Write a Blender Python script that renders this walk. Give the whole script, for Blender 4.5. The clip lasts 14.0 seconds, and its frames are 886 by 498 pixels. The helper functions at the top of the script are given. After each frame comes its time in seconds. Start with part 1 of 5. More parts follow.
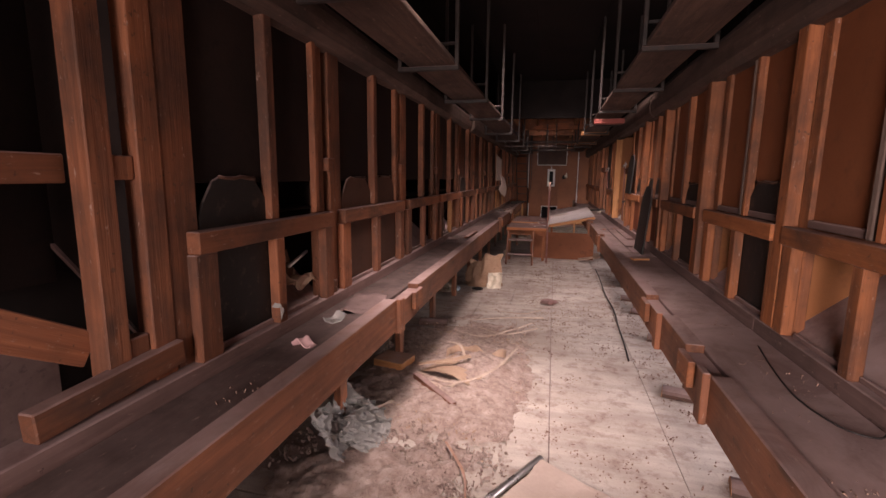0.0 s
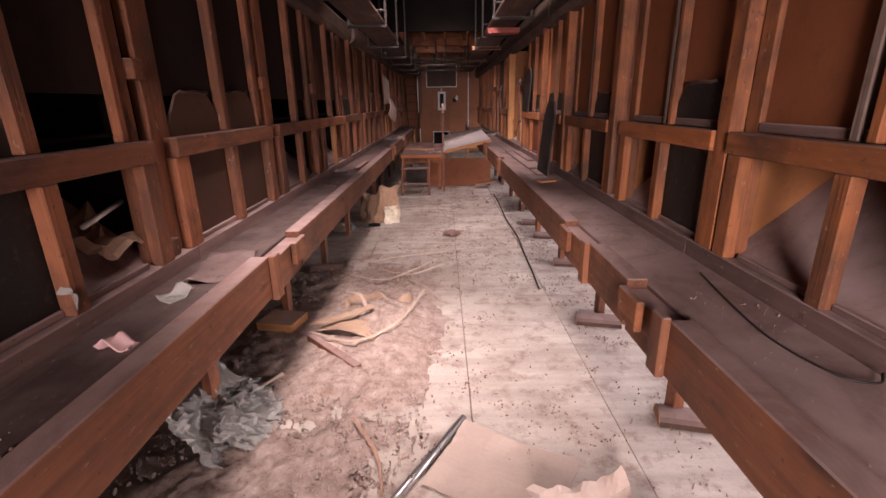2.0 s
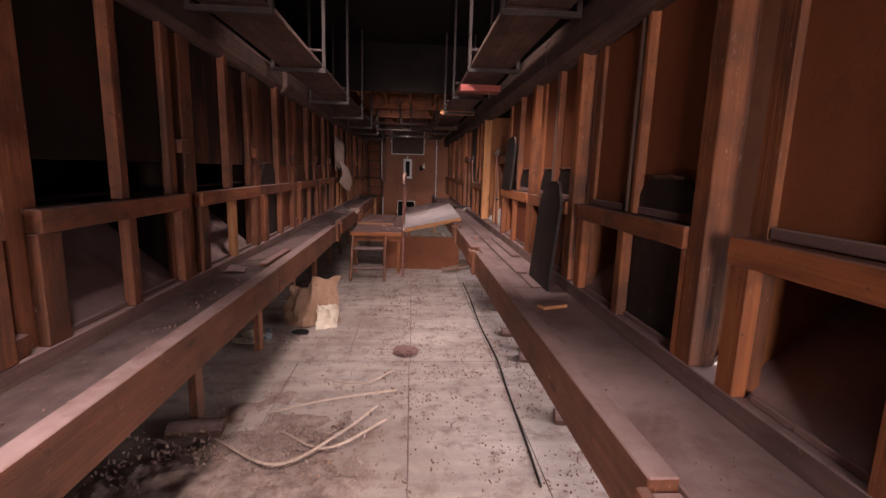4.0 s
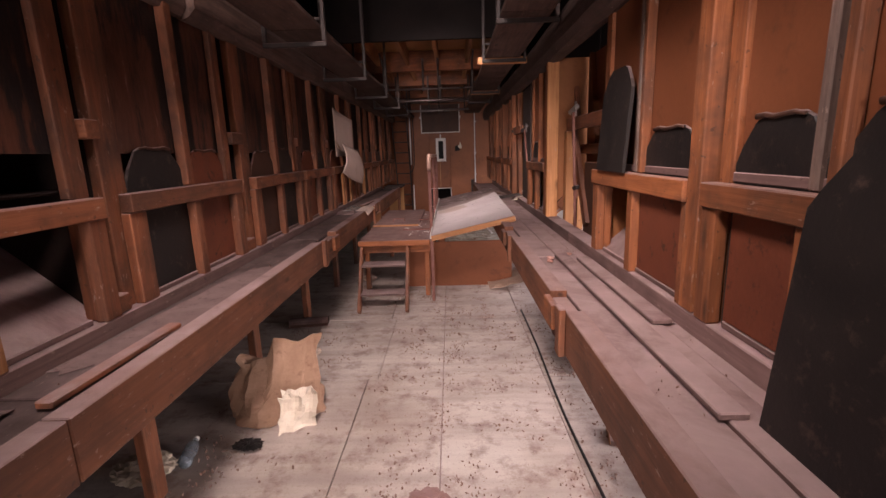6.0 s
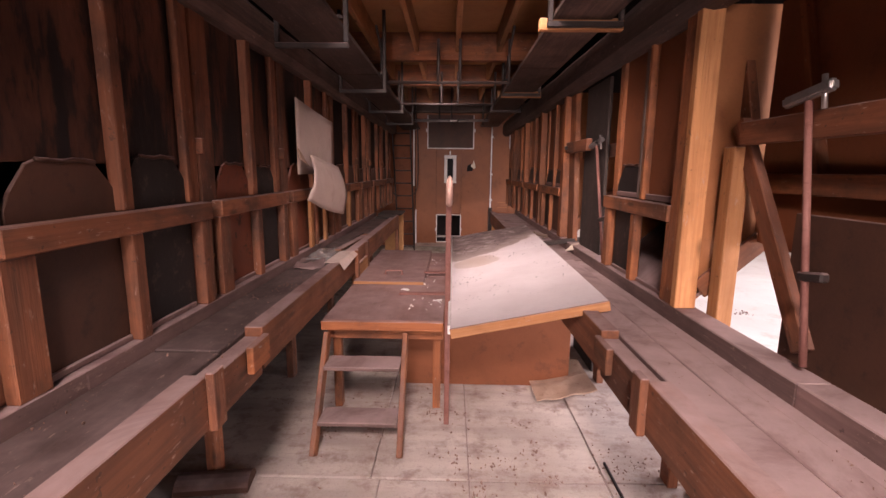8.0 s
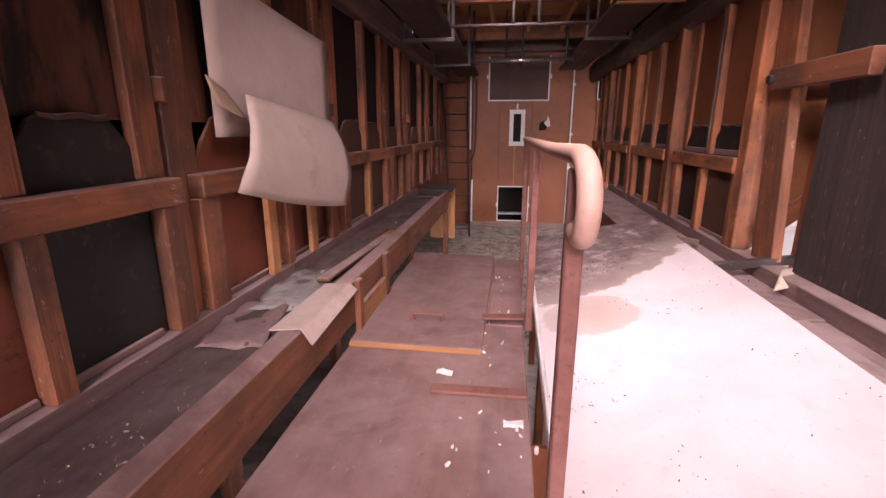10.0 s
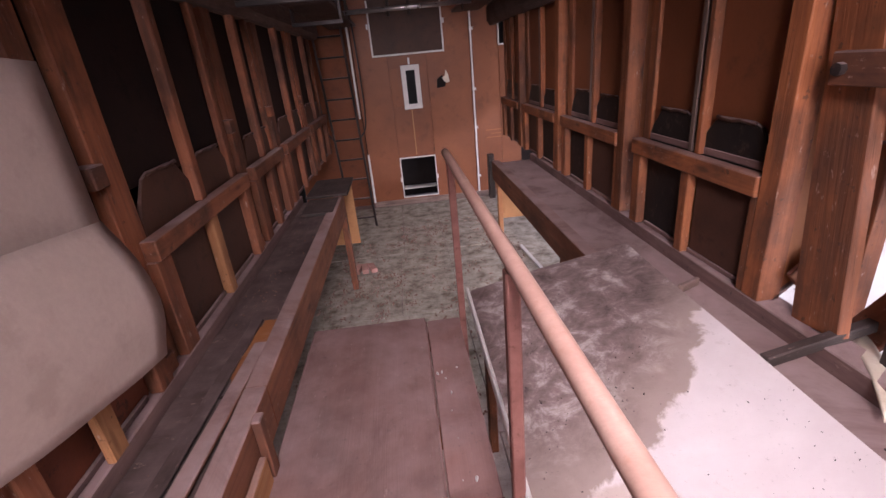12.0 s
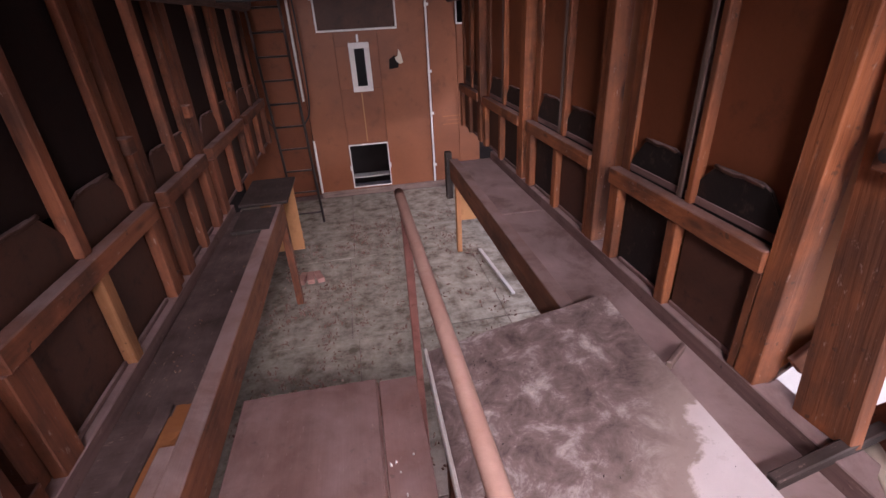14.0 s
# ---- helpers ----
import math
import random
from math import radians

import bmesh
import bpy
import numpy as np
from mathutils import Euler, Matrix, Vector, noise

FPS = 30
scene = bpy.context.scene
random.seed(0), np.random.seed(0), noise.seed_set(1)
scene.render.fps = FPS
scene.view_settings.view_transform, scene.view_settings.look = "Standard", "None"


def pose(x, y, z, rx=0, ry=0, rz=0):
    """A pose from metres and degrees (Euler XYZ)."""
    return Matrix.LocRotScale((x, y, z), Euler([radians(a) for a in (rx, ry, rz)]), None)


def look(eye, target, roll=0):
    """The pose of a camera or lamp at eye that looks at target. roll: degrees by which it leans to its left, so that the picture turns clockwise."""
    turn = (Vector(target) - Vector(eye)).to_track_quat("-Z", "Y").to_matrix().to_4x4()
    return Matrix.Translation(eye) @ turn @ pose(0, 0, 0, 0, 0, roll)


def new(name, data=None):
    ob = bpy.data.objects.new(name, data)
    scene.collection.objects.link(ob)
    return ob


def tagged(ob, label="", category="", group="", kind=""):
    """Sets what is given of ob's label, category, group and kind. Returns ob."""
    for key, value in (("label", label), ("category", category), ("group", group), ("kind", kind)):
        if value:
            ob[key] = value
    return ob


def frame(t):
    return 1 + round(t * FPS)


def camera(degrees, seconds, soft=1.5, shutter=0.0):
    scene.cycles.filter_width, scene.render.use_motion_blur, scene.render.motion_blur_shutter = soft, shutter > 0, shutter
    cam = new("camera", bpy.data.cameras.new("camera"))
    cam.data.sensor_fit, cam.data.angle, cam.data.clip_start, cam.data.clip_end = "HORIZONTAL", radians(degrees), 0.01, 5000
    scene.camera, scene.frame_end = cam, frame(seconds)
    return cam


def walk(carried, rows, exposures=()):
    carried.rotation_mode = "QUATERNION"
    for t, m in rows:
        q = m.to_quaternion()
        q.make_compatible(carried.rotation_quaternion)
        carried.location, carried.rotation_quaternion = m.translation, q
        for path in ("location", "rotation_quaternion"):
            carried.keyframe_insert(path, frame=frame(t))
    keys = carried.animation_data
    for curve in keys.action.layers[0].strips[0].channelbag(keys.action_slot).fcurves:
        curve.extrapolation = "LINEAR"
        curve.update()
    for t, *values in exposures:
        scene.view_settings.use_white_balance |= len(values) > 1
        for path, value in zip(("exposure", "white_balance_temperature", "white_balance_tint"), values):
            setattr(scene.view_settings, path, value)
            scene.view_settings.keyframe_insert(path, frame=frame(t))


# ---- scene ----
cam = camera(88.2, 14.0)
PATH = [
    (0, (0.086, -0.048, 1.582), (-0.37, 1.874, 1.267), 0.7),
    (0.5, (0.26, -0.022, 1.573), (0.443, 1.939, 1.224), 0.4),
    (1, (0.287, 0.04, 1.545), (0.4, 1.979, 1.071), -1.4),
    (1.5, (0.171, 0.233, 1.512), (0.225, 2.152, 0.951), 1.0),
    (2, (0.007, 0.475, 1.503), (0.003, 2.38, 0.895), -0.9),
    (2.5, (0.018, 0.75, 1.473), (0.07, 2.667, 0.905), 0.4),
    (3, (0.097, 1.163, 1.526), (0.139, 3.088, 0.987), -0.3),
    (3.5, (0.11, 1.596, 1.534), (0.187, 3.556, 1.141), 0.9),
    (3.7, (0.115, 1.755, 1.55), (0.25, 3.722, 1.212), 2.2),
    (5.8, (0.251, 3.821, 1.514), (0.275, 5.785, 1.133), -3.3),
    (6, (0.237, 4.021, 1.51), (0.192, 5.977, 1.096), -1.9),
    (6.5, (0.177, 4.514, 1.54), (0.171, 6.491, 1.237), 1.6),
    (7, (0.169, 4.999, 1.524), (0.092, 6.986, 1.304), -1.5),
    (7.5, (0.133, 5.485, 1.516), (0.098, 7.458, 1.192), 2.3),
    (8, (0.035, 5.976, 1.537), (0.002, 7.947, 1.199), 0.6),
    (8.2, (0.021, 6.161, 1.51), (-0.011, 8.132, 1.174), 0.1),
    (10.3, (-0.155, 8.086, 1.526), (-0.44, 9.997, 1.009), 0.1),
    (10.5, (-0.204, 8.283, 1.539), (-0.428, 10.199, 1.01), -0.9),
    (11, (-0.243, 8.575, 1.692), (-0.2, 10.461, 1.026), -2.4),
    (11.5, (-0.186, 8.751, 1.739), (0.001, 10.632, 1.088), -2.7),
    (12, (-0.168, 8.884, 1.867), (-0.057, 10.729, 1.103), -5.5),
    (12.5, (-0.136, 8.957, 1.905), (0.008, 10.82, 1.193), -6.8),
    (13, (-0.133, 9.099, 1.953), (0.242, 10.874, 1.112), -2.9),
    (13.5, (-0.118, 9.162, 2.011), (0.373, 10.805, 0.981), -2.6),
    (14, (-0.104, 9.333, 2.069), (0.188, 11.091, 1.16), -3.1),
]
EXPOSURES = [(0, -0.35, 6500, 22), (0.5, -0.08, 6500, 23), (1.5, -0.05, 6400, 22), (2.5, -0.02, 6300, 22), (3.5, -0.25, 6400, 24), (6, 0.17, 6400, 23), (7, 0.25, 6500, 24), (8, 0.82, 6500, 27), (10.5, 1.25, 5900, 29), (11.5, 1.02, 5700, 26), (12.5, 1.05, 5700, 24), (14, 0.95, 5700, 26)]
walk(cam, [(t, look(eye, target, roll)) for t, eye, target, roll in PATH], EXPOSURES)

# ---------------------------------------------------------------- world and large lights
world = bpy.data.worlds.new("world")
scene.world = world
world.use_nodes = True
_n = world.node_tree.nodes
_sky = _n.new("ShaderNodeTexSky")
_sky.sky_type = "NISHITA"
_sky.sun_disc = False
_sky.sun_elevation = radians(48)
_sky.sun_rotation = radians(100)
world.node_tree.links.new(_sky.outputs[0], _n["Background"].inputs[0])
_n["Background"].inputs[1].default_value = 0.1


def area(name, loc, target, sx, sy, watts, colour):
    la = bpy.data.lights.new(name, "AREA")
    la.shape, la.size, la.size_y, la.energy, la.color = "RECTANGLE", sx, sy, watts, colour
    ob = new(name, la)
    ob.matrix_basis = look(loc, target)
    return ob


WARM = (1.0, 0.86, 0.76)
# unseen fill lamp behind the aisle's start, standing in for a carried light
area("doorway_light", (-0.25, -2.2, 1.6), (1.0, 1.5, 0.55), 0.9, 1.1, 100, WARM).data.spread = radians(105)
# four unseen, added lamps give the bright side room's daylight, two high, two low
area("roof_light", (4.2, 3.2, 3.6), (3.6, 3.0, 0.0), 3.0, 6.8, 260, (1.0, 0.95, 0.9))
area("roof_light_far", (4.2, 10.2, 3.6), (3.6, 9.8, 0.0), 3.0, 6.0, 120, (1.0, 0.95, 0.9))
area("side_door_light", (8.45, 3.2, 1.15), (0.0, 3.6, 0.15), 8.0, 1.7, 640, (1.0, 0.93, 0.87))
area("side_door_light_far", (8.45, 10.6, 1.2), (0.0, 9.8, 0.8), 5.0, 1.8, 130, (1.0, 0.93, 0.87))
# unseen fill lamps added over the aisle; the ceiling has no openings there
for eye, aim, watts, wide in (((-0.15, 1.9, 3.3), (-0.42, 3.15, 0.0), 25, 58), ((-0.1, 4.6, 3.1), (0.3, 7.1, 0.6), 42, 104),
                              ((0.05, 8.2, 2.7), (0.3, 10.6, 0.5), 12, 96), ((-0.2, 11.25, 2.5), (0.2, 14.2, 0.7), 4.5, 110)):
    fill_lamp = area("roof_hatch_light", eye, aim, 0.5, 0.5, watts, WARM)
    fill_lamp.data.spread = radians(wide)

# ---------------------------------------------------------------- materials


def nodes_of(name):
    m = bpy.data.materials.new(name)
    m.use_nodes = True
    t = m.node_tree
    return m, t, t.nodes["Principled BSDF"]


def ramp(t, fac, stops):
    r = t.nodes.new("ShaderNodeValToRGB")
    els = r.color_ramp.elements
    while len(els) < len(stops):
        els.new(0.5)
    for e, (p, c) in zip(els, stops):
        e.position, e.color = p, (*c, 1)
    t.links.new(fac, r.inputs[0])
    return r.outputs[0]


def noise_tex(t, vec, scale, detail=4.0, rough=0.6, distort=0.0):
    n = t.nodes.new("ShaderNodeTexNoise")
    n.inputs["Scale"].default_value, n.inputs["Detail"].default_value = scale, detail
    n.inputs["Roughness"].default_value, n.inputs["Distortion"].default_value = rough, distort
    t.links.new(vec, n.inputs["Vector"])
    return n.outputs["Fac"]


def mixc(t, fac, a, b, mode="MIX"):
    m = t.nodes.new("ShaderNodeMix")
    m.data_type, m.blend_type = "RGBA", mode
    for sock, v in ((m.inputs[0], fac), (m.inputs[6], a), (m.inputs[7], b)):
        if isinstance(v, (int, float)):
            sock.default_value = v
        elif isinstance(v, tuple):
            sock.default_value = (*v, 1)
        else:
            t.links.new(v, sock)
    return m.outputs[2]


def math_node(t, op, a, b=None, clamp=False):
    m = t.nodes.new("ShaderNodeMath")
    m.operation, m.use_clamp = op, clamp
    for sock, v in zip(m.inputs, (a, b)):
        if v is None:
            continue
        if isinstance(v, (int, float)):
            sock.default_value = v
        else:
            t.links.new(v, sock)
    return m.outputs[0]


def mapped(t, vec, scale, add_random=True):
    mp = t.nodes.new("ShaderNodeMapping")
    mp.inputs["Scale"].default_value = scale
    t.links.new(vec, mp.inputs["Vector"])
    if add_random:
        info = t.nodes.new("ShaderNodeObjectInfo")
        k = math_node(t, "MULTIPLY", info.outputs["Random"], 37.0)
        t.links.new(k, mp.inputs["Location"])
    return mp.outputs[0]


def dust_mask(t, vec, low, high):
    """upward faces gather dust, in patches"""
    g = t.nodes.new("ShaderNodeNewGeometry")
    s = t.nodes.new("ShaderNodeSeparateXYZ")
    t.links.new(g.outputs["Normal"], s.inputs[0])
    up = math_node(t, "SUBTRACT", s.outputs["Z"], 0.45)
    up = math_node(t, "MULTIPLY", up, 3.0, True)
    n = noise_tex(t, vec, 6.0, 5.0)
    m = t.nodes.new("ShaderNodeMapRange")
    m.inputs["From Min"].default_value, m.inputs["From Max"].default_value = 0.3, 0.7
    m.inputs["To Min"].default_value, m.inputs["To Max"].default_value = low, high
    t.links.new(n, m.inputs["Value"])
    return math_node(t, "MULTIPLY", up, m.outputs[0], True)


def bump(t, bsdf, height, strength, dist=0.01):
    b = t.nodes.new("ShaderNodeBump")
    b.inputs["Strength"].default_value, b.inputs["Distance"].default_value = strength, dist
    t.links.new(height, b.inputs["Height"])
    t.links.new(b.outputs[0], bsdf.inputs["Normal"])


DUST = (0.36, 0.255, 0.245)


def wood(name, dark, light, rough=0.7, dust=(0.25, 0.85), knots=True, stain=0.5, grime=(0.03, 0.017, 0.013), grain=1.0, relief=0.35):
    """sawn timber: the grain runs along the piece's own x"""
    m, t, b = nodes_of(name)
    tc = t.nodes.new("ShaderNodeTexCoord").outputs["Object"]
    v1 = mapped(t, tc, (1.2 * grain, 22 * grain, 22 * grain))
    v2 = mapped(t, tc, (3.0, 90, 90))
    v3 = mapped(t, tc, (1, 1, 1))
    big = noise_tex(t, v1, 1.6, 4, 0.55, 0.7)
    fine = noise_tex(t, v2, 1.5, 3, 0.6)
    blot = noise_tex(t, v3, 3.2, 5, 0.62)
    col = ramp(t, big, [(0.28, dark), (0.5, tuple((a + c) / 2 for a, c in zip(dark, light))), (0.72, light)])
    col = mixc(t, math_node(t, "MULTIPLY", fine, 0.35), col, tuple(c * 0.45 for c in dark))
    if knots:
        vo = t.nodes.new("ShaderNodeTexVoronoi")
        vo.inputs["Scale"].default_value = 1.0
        t.links.new(mapped(t, tc, (2.6, 9, 9)), vo.inputs["Vector"])
        k = t.nodes.new("ShaderNodeMapRange")
        k.inputs["From Min"].default_value, k.inputs["From Max"].default_value = 0.05, 0.16
        k.inputs["To Min"].default_value, k.inputs["To Max"].default_value = 0.8, 0.0
        t.links.new(vo.outputs["Distance"], k.inputs["Value"])
        col = mixc(t, k.outputs[0], col, tuple(c * 0.3 for c in dark))
    info = t.nodes.new("ShaderNodeObjectInfo")
    hsv = t.nodes.new("ShaderNodeHueSaturation")
    t.links.new(col, hsv.inputs["Color"])
    vr = t.nodes.new("ShaderNodeMapRange")
    vr.inputs["To Min"].default_value, vr.inputs["To Max"].default_value = 0.72, 1.25
    t.links.new(info.outputs["Random"], vr.inputs["Value"])
    t.links.new(vr.outputs[0], hsv.inputs["Value"])
    col = hsv.outputs[0]
    st = ramp(t, blot, [(0.48, (0, 0, 0)), (0.72, (1, 1, 1))])
    col = mixc(t, math_node(t, "MULTIPLY", st, stain), col, grime)
    smear = ramp(t, noise_tex(t, mapped(t, tc, (1.2, 3.5, 3.5)), 1.1, 5, 0.66, 0.6), [(0.47, (0, 0, 0)), (0.66, (1, 1, 1))])
    col = mixc(t, math_node(t, "MULTIPLY", smear, stain * 0.8), col, grime)
    nick = ramp(t, noise_tex(t, mapped(t, tc, (9, 26, 26)), 2.0, 5, 0.75), [(0.62, (0, 0, 0)), (0.7, (1, 1, 1))])
    col = mixc(t, math_node(t, "MULTIPLY", nick, 0.6), col, (0.42, 0.3, 0.25))
    dots = ramp(t, noise_tex(t, v3, 34, 3, 0.6), [(0.66, (0, 0, 0)), (0.7, (1, 1, 1))])
    col = mixc(t, math_node(t, "MULTIPLY", dots, 0.55), col, grime)
    drift = ramp(t, noise_tex(t, v3, 2.6, 6, 0.68, 0.5), [(0.34, (0.21, 0.13, 0.125)), (0.5, DUST), (0.68, (0.44, 0.305, 0.3))])
    col = mixc(t, dust_mask(t, v3, *dust), col, drift)
    t.links.new(col, b.inputs["Base Color"])
    rr = t.nodes.new("ShaderNodeMapRange")
    rr.inputs["To Min"].default_value, rr.inputs["To Max"].default_value = rough - 0.15, rough + 0.15
    t.links.new(blot, rr.inputs["Value"])
    t.links.new(rr.outputs[0], b.inputs["Roughness"])
    bump(t, b, math_node(t, "ADD", fine, big), relief, 0.006)
    return m


def sheet(name, a, c, scale=2.0, rough=0.75, spots=None, spot_amount=0.5, fine_scale=60, bump_s=0.15, dust=None, coords="Object", spec=0.3):
    """plywood, board, paper, painted metal: cloudy colour, speckle, spots"""
    m, t, b = nodes_of(name)
    tc = t.nodes.new("ShaderNodeTexCoord").outputs[coords]
    v = mapped(t, tc, (1, 1, 1))
    big = noise_tex(t, v, scale, 6, 0.62, 0.4)
    fine = noise_tex(t, v, fine_scale, 3, 0.7)
    col = ramp(t, big, [(0.3, a), (0.7, c)])
    col = mixc(t, math_node(t, "MULTIPLY", fine, 0.3), col, tuple(x * 0.5 for x in a))
    if spots:
        sp = ramp(t, noise_tex(t, v, scale * 4.5, 6, 0.7), [(0.56, (0, 0, 0)), (0.68, (1, 1, 1))])
        col = mixc(t, math_node(t, "MULTIPLY", sp, spot_amount), col, spots)
    if dust:
        col = mixc(t, dust_mask(t, v, *dust), col, DUST)
    t.links.new(col, b.inputs["Base Color"])
    b.inputs["Specular IOR Level"].default_value = spec
    rr = t.nodes.new("ShaderNodeMapRange")
    rr.inputs["To Min"].default_value, rr.inputs["To Max"].default_value = rough - 0.12, rough + 0.12
    t.links.new(big, rr.inputs["Value"])
    t.links.new(rr.outputs[0], b.inputs["Roughness"])
    bump(t, b, math_node(t, "ADD", fine, big), bump_s, 0.006)
    return m


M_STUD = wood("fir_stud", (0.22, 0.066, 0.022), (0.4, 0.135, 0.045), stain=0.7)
# darker, more stained copy of the fir stud; its dust is the same
M_STUD_L = wood("darker_fir_stud", (0.17, 0.054, 0.023), (0.31, 0.108, 0.046), stain=0.8)
M_PALE = wood("pale_fir", (0.38, 0.15, 0.052), (0.56, 0.27, 0.11), stain=0.25)
M_GREY = wood("weathered_grey_wood", (0.15, 0.095, 0.075), (0.29, 0.2, 0.165), knots=False, stain=0.5)
M_BEAM = wood("dusty_ledge_beam", (0.15, 0.05, 0.023), (0.29, 0.105, 0.046), stain=0.5, dust=(0.6, 0.95), relief=0.2)
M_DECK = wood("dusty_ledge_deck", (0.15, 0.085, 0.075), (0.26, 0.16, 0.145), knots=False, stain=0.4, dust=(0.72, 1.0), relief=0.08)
M_LOG = wood("old_roof_beam", (0.055, 0.029, 0.022), (0.16, 0.092, 0.07), stain=0.75)
M_BLACKWOOD = wood("charred_board", (0.022, 0.016, 0.014), (0.05, 0.034, 0.028), knots=False, stain=0.3, dust=(0.0, 0.15))
M_PLY = sheet("red_brown_plywood", (0.16, 0.05, 0.02), (0.245, 0.082, 0.034), 1.6, 0.62, (0.1, 0.034, 0.017), 0.55)
M_PLYEND = sheet("end_wall_plywood", (0.19, 0.062, 0.025), (0.28, 0.1, 0.042), 1.3, 0.5, (0.1, 0.033, 0.016), 0.45)
M_PLYPALE = sheet("raw_plywood", (0.36, 0.17, 0.07), (0.5, 0.26, 0.11), 2.2, 0.7, (0.25, 0.11, 0.05), 0.4)
M_PLYSIDE = sheet("orange_plywood", (0.26, 0.095, 0.035), (0.36, 0.145, 0.055), 2.0, 0.65, (0.17, 0.06, 0.025), 0.4)
M_DARKPLY = sheet("near_black_plywood", (0.012, 0.009, 0.009), (0.03, 0.018, 0.015), 2.5, 0.75, (0.012, 0.009, 0.009), 0.7, spec=0.12)


def peel_material():
    """black-coated plywood, its face peeled off in upright strips"""
    m, t, b = nodes_of("peeling_black_plywood")
    tc = t.nodes.new("ShaderNodeTexCoord").outputs["Object"]
    strips = noise_tex(t, mapped(t, tc, (5.5, 5.5, 0.9)), 1.0, 5, 0.6, 0.5)
    tear = noise_tex(t, mapped(t, tc, (26, 26, 7)), 1.0, 6, 0.75)
    cloud = noise_tex(t, mapped(t, tc, (1, 1, 1)), 2.2, 5, 0.6)
    f = math_node(t, "ADD", math_node(t, "MULTIPLY", strips, 0.75), math_node(t, "MULTIPLY", tear, 0.3))
    col = ramp(t, f, [(0.49, (0.011, 0.009, 0.01)), (0.525, (0.03, 0.015, 0.012)), (0.56, (0.095, 0.034, 0.02)), (0.66, (0.15, 0.058, 0.034)), (0.71, (0.33, 0.22, 0.19))])
    col = mixc(t, math_node(t, "MULTIPLY", ramp(t, cloud, [(0.45, (0, 0, 0)), (0.7, (1, 1, 1))]), 0.55), col, (0.018, 0.013, 0.012))
    t.links.new(col, b.inputs["Base Color"])
    b.inputs["Roughness"].default_value = 0.55
    b.inputs["Specular IOR Level"].default_value = 0.35
    bump(t, b, math_node(t, "ADD", f, tear), 0.35, 0.006)
    return m


M_PEEL = peel_material()
# left deck: darker copy of the ledge deck, with more stain and less dust
M_DECK_L = wood("dark_stained_deck", (0.05, 0.033, 0.03), (0.105, 0.066, 0.06), knots=False, stain=0.85, dust=(0.0, 0.32), relief=0.15)
M_FLAP = sheet("black_tarred_board", (0.011, 0.01, 0.01), (0.028, 0.022, 0.02), 4, 0.55, (0.12, 0.075, 0.06), 0.4, dust=(0.2, 0.8))
M_FLAPBROWN = sheet("brown_hardboard", (0.05, 0.024, 0.016), (0.1, 0.044, 0.028), 3, 0.6, (0.025, 0.014, 0.011), 0.6, dust=(0.2, 0.8))
M_FLAPRED = sheet("peeling_red_board", (0.13, 0.035, 0.018), (0.21, 0.062, 0.03), 3, 0.6, (0.015, 0.011, 0.01), 0.8, dust=(0.2, 0.8))
M_CARD = sheet("beige_cardboard", (0.43, 0.325, 0.28), (0.56, 0.44, 0.385), 1.4, 0.8, (0.33, 0.235, 0.195), 0.4)
M_PAPER = sheet("tan_kraft_paper", (0.34, 0.215, 0.15), (0.5, 0.35, 0.26), 5, 0.8, (0.24, 0.13, 0.085), 0.65)
M_SACK = sheet("brown_kraft_sack", (0.24, 0.135, 0.085), (0.4, 0.25, 0.17), 4, 0.8, (0.15, 0.075, 0.045), 0.6)
M_FELT = sheet("dusty_mauve_felt", (0.16, 0.105, 0.098), (0.27, 0.185, 0.175), 6, 0.9, (0.09, 0.06, 0.055), 0.6)
M_PAPERW = sheet("pale_torn_paper", (0.42, 0.31, 0.25), (0.6, 0.47, 0.39), 9, 0.85, (0.26, 0.16, 0.12), 0.6)
M_STEEL = sheet("black_steel", (0.018, 0.015, 0.015), (0.05, 0.034, 0.03), 6, 0.5, (0.1, 0.045, 0.03), 0.4, dust=(0.2, 0.7))
M_RUST = sheet("rusty_painted_pipe", (0.17, 0.066, 0.054), (0.28, 0.13, 0.105), 9, 0.65, (0.09, 0.03, 0.02), 0.6)
M_RAILWOOD = sheet("worn_pink_handrail", (0.46, 0.27, 0.215), (0.6, 0.39, 0.32), 7, 0.5, (0.42, 0.22, 0.16), 0.5)
M_SHINY = sheet("bare_steel", (0.42, 0.4, 0.4), (0.58, 0.55, 0.54), 8, 0.3, (0.25, 0.17, 0.13), 0.4)
M_SHINY.node_tree.nodes["Principled BSDF"].inputs["Metallic"].default_value = 0.9
M_TRIM = sheet("white_painted_trim", (0.7, 0.66, 0.64), (0.82, 0.79, 0.77), 9, 0.5, (0.45, 0.36, 0.31), 0.3)
# near-black: the unlit space over and behind the aisle is put into the colour
M_VOID = sheet("unlit_void_black", (0.012, 0.01, 0.01), (0.026, 0.02, 0.019), 1.5, 0.9, spec=0.1)
M_PLATFORM = wood("dusty_platform_ply", (0.2, 0.085, 0.065), (0.29, 0.145, 0.12), knots=False, stain=0.3, dust=(0.2, 0.62), grain=0.4, relief=0.1)
M_OUT = sheet("white_dusty_floor", (0.62, 0.58, 0.54), (0.8, 0.77, 0.73), 0.8, 0.85, (0.4, 0.3, 0.23), 0.35)
M_OUTWALL = sheet("limewashed_wall", (0.6, 0.56, 0.52), (0.74, 0.7, 0.66), 0.6, 0.85, (0.5, 0.42, 0.36), 0.3)
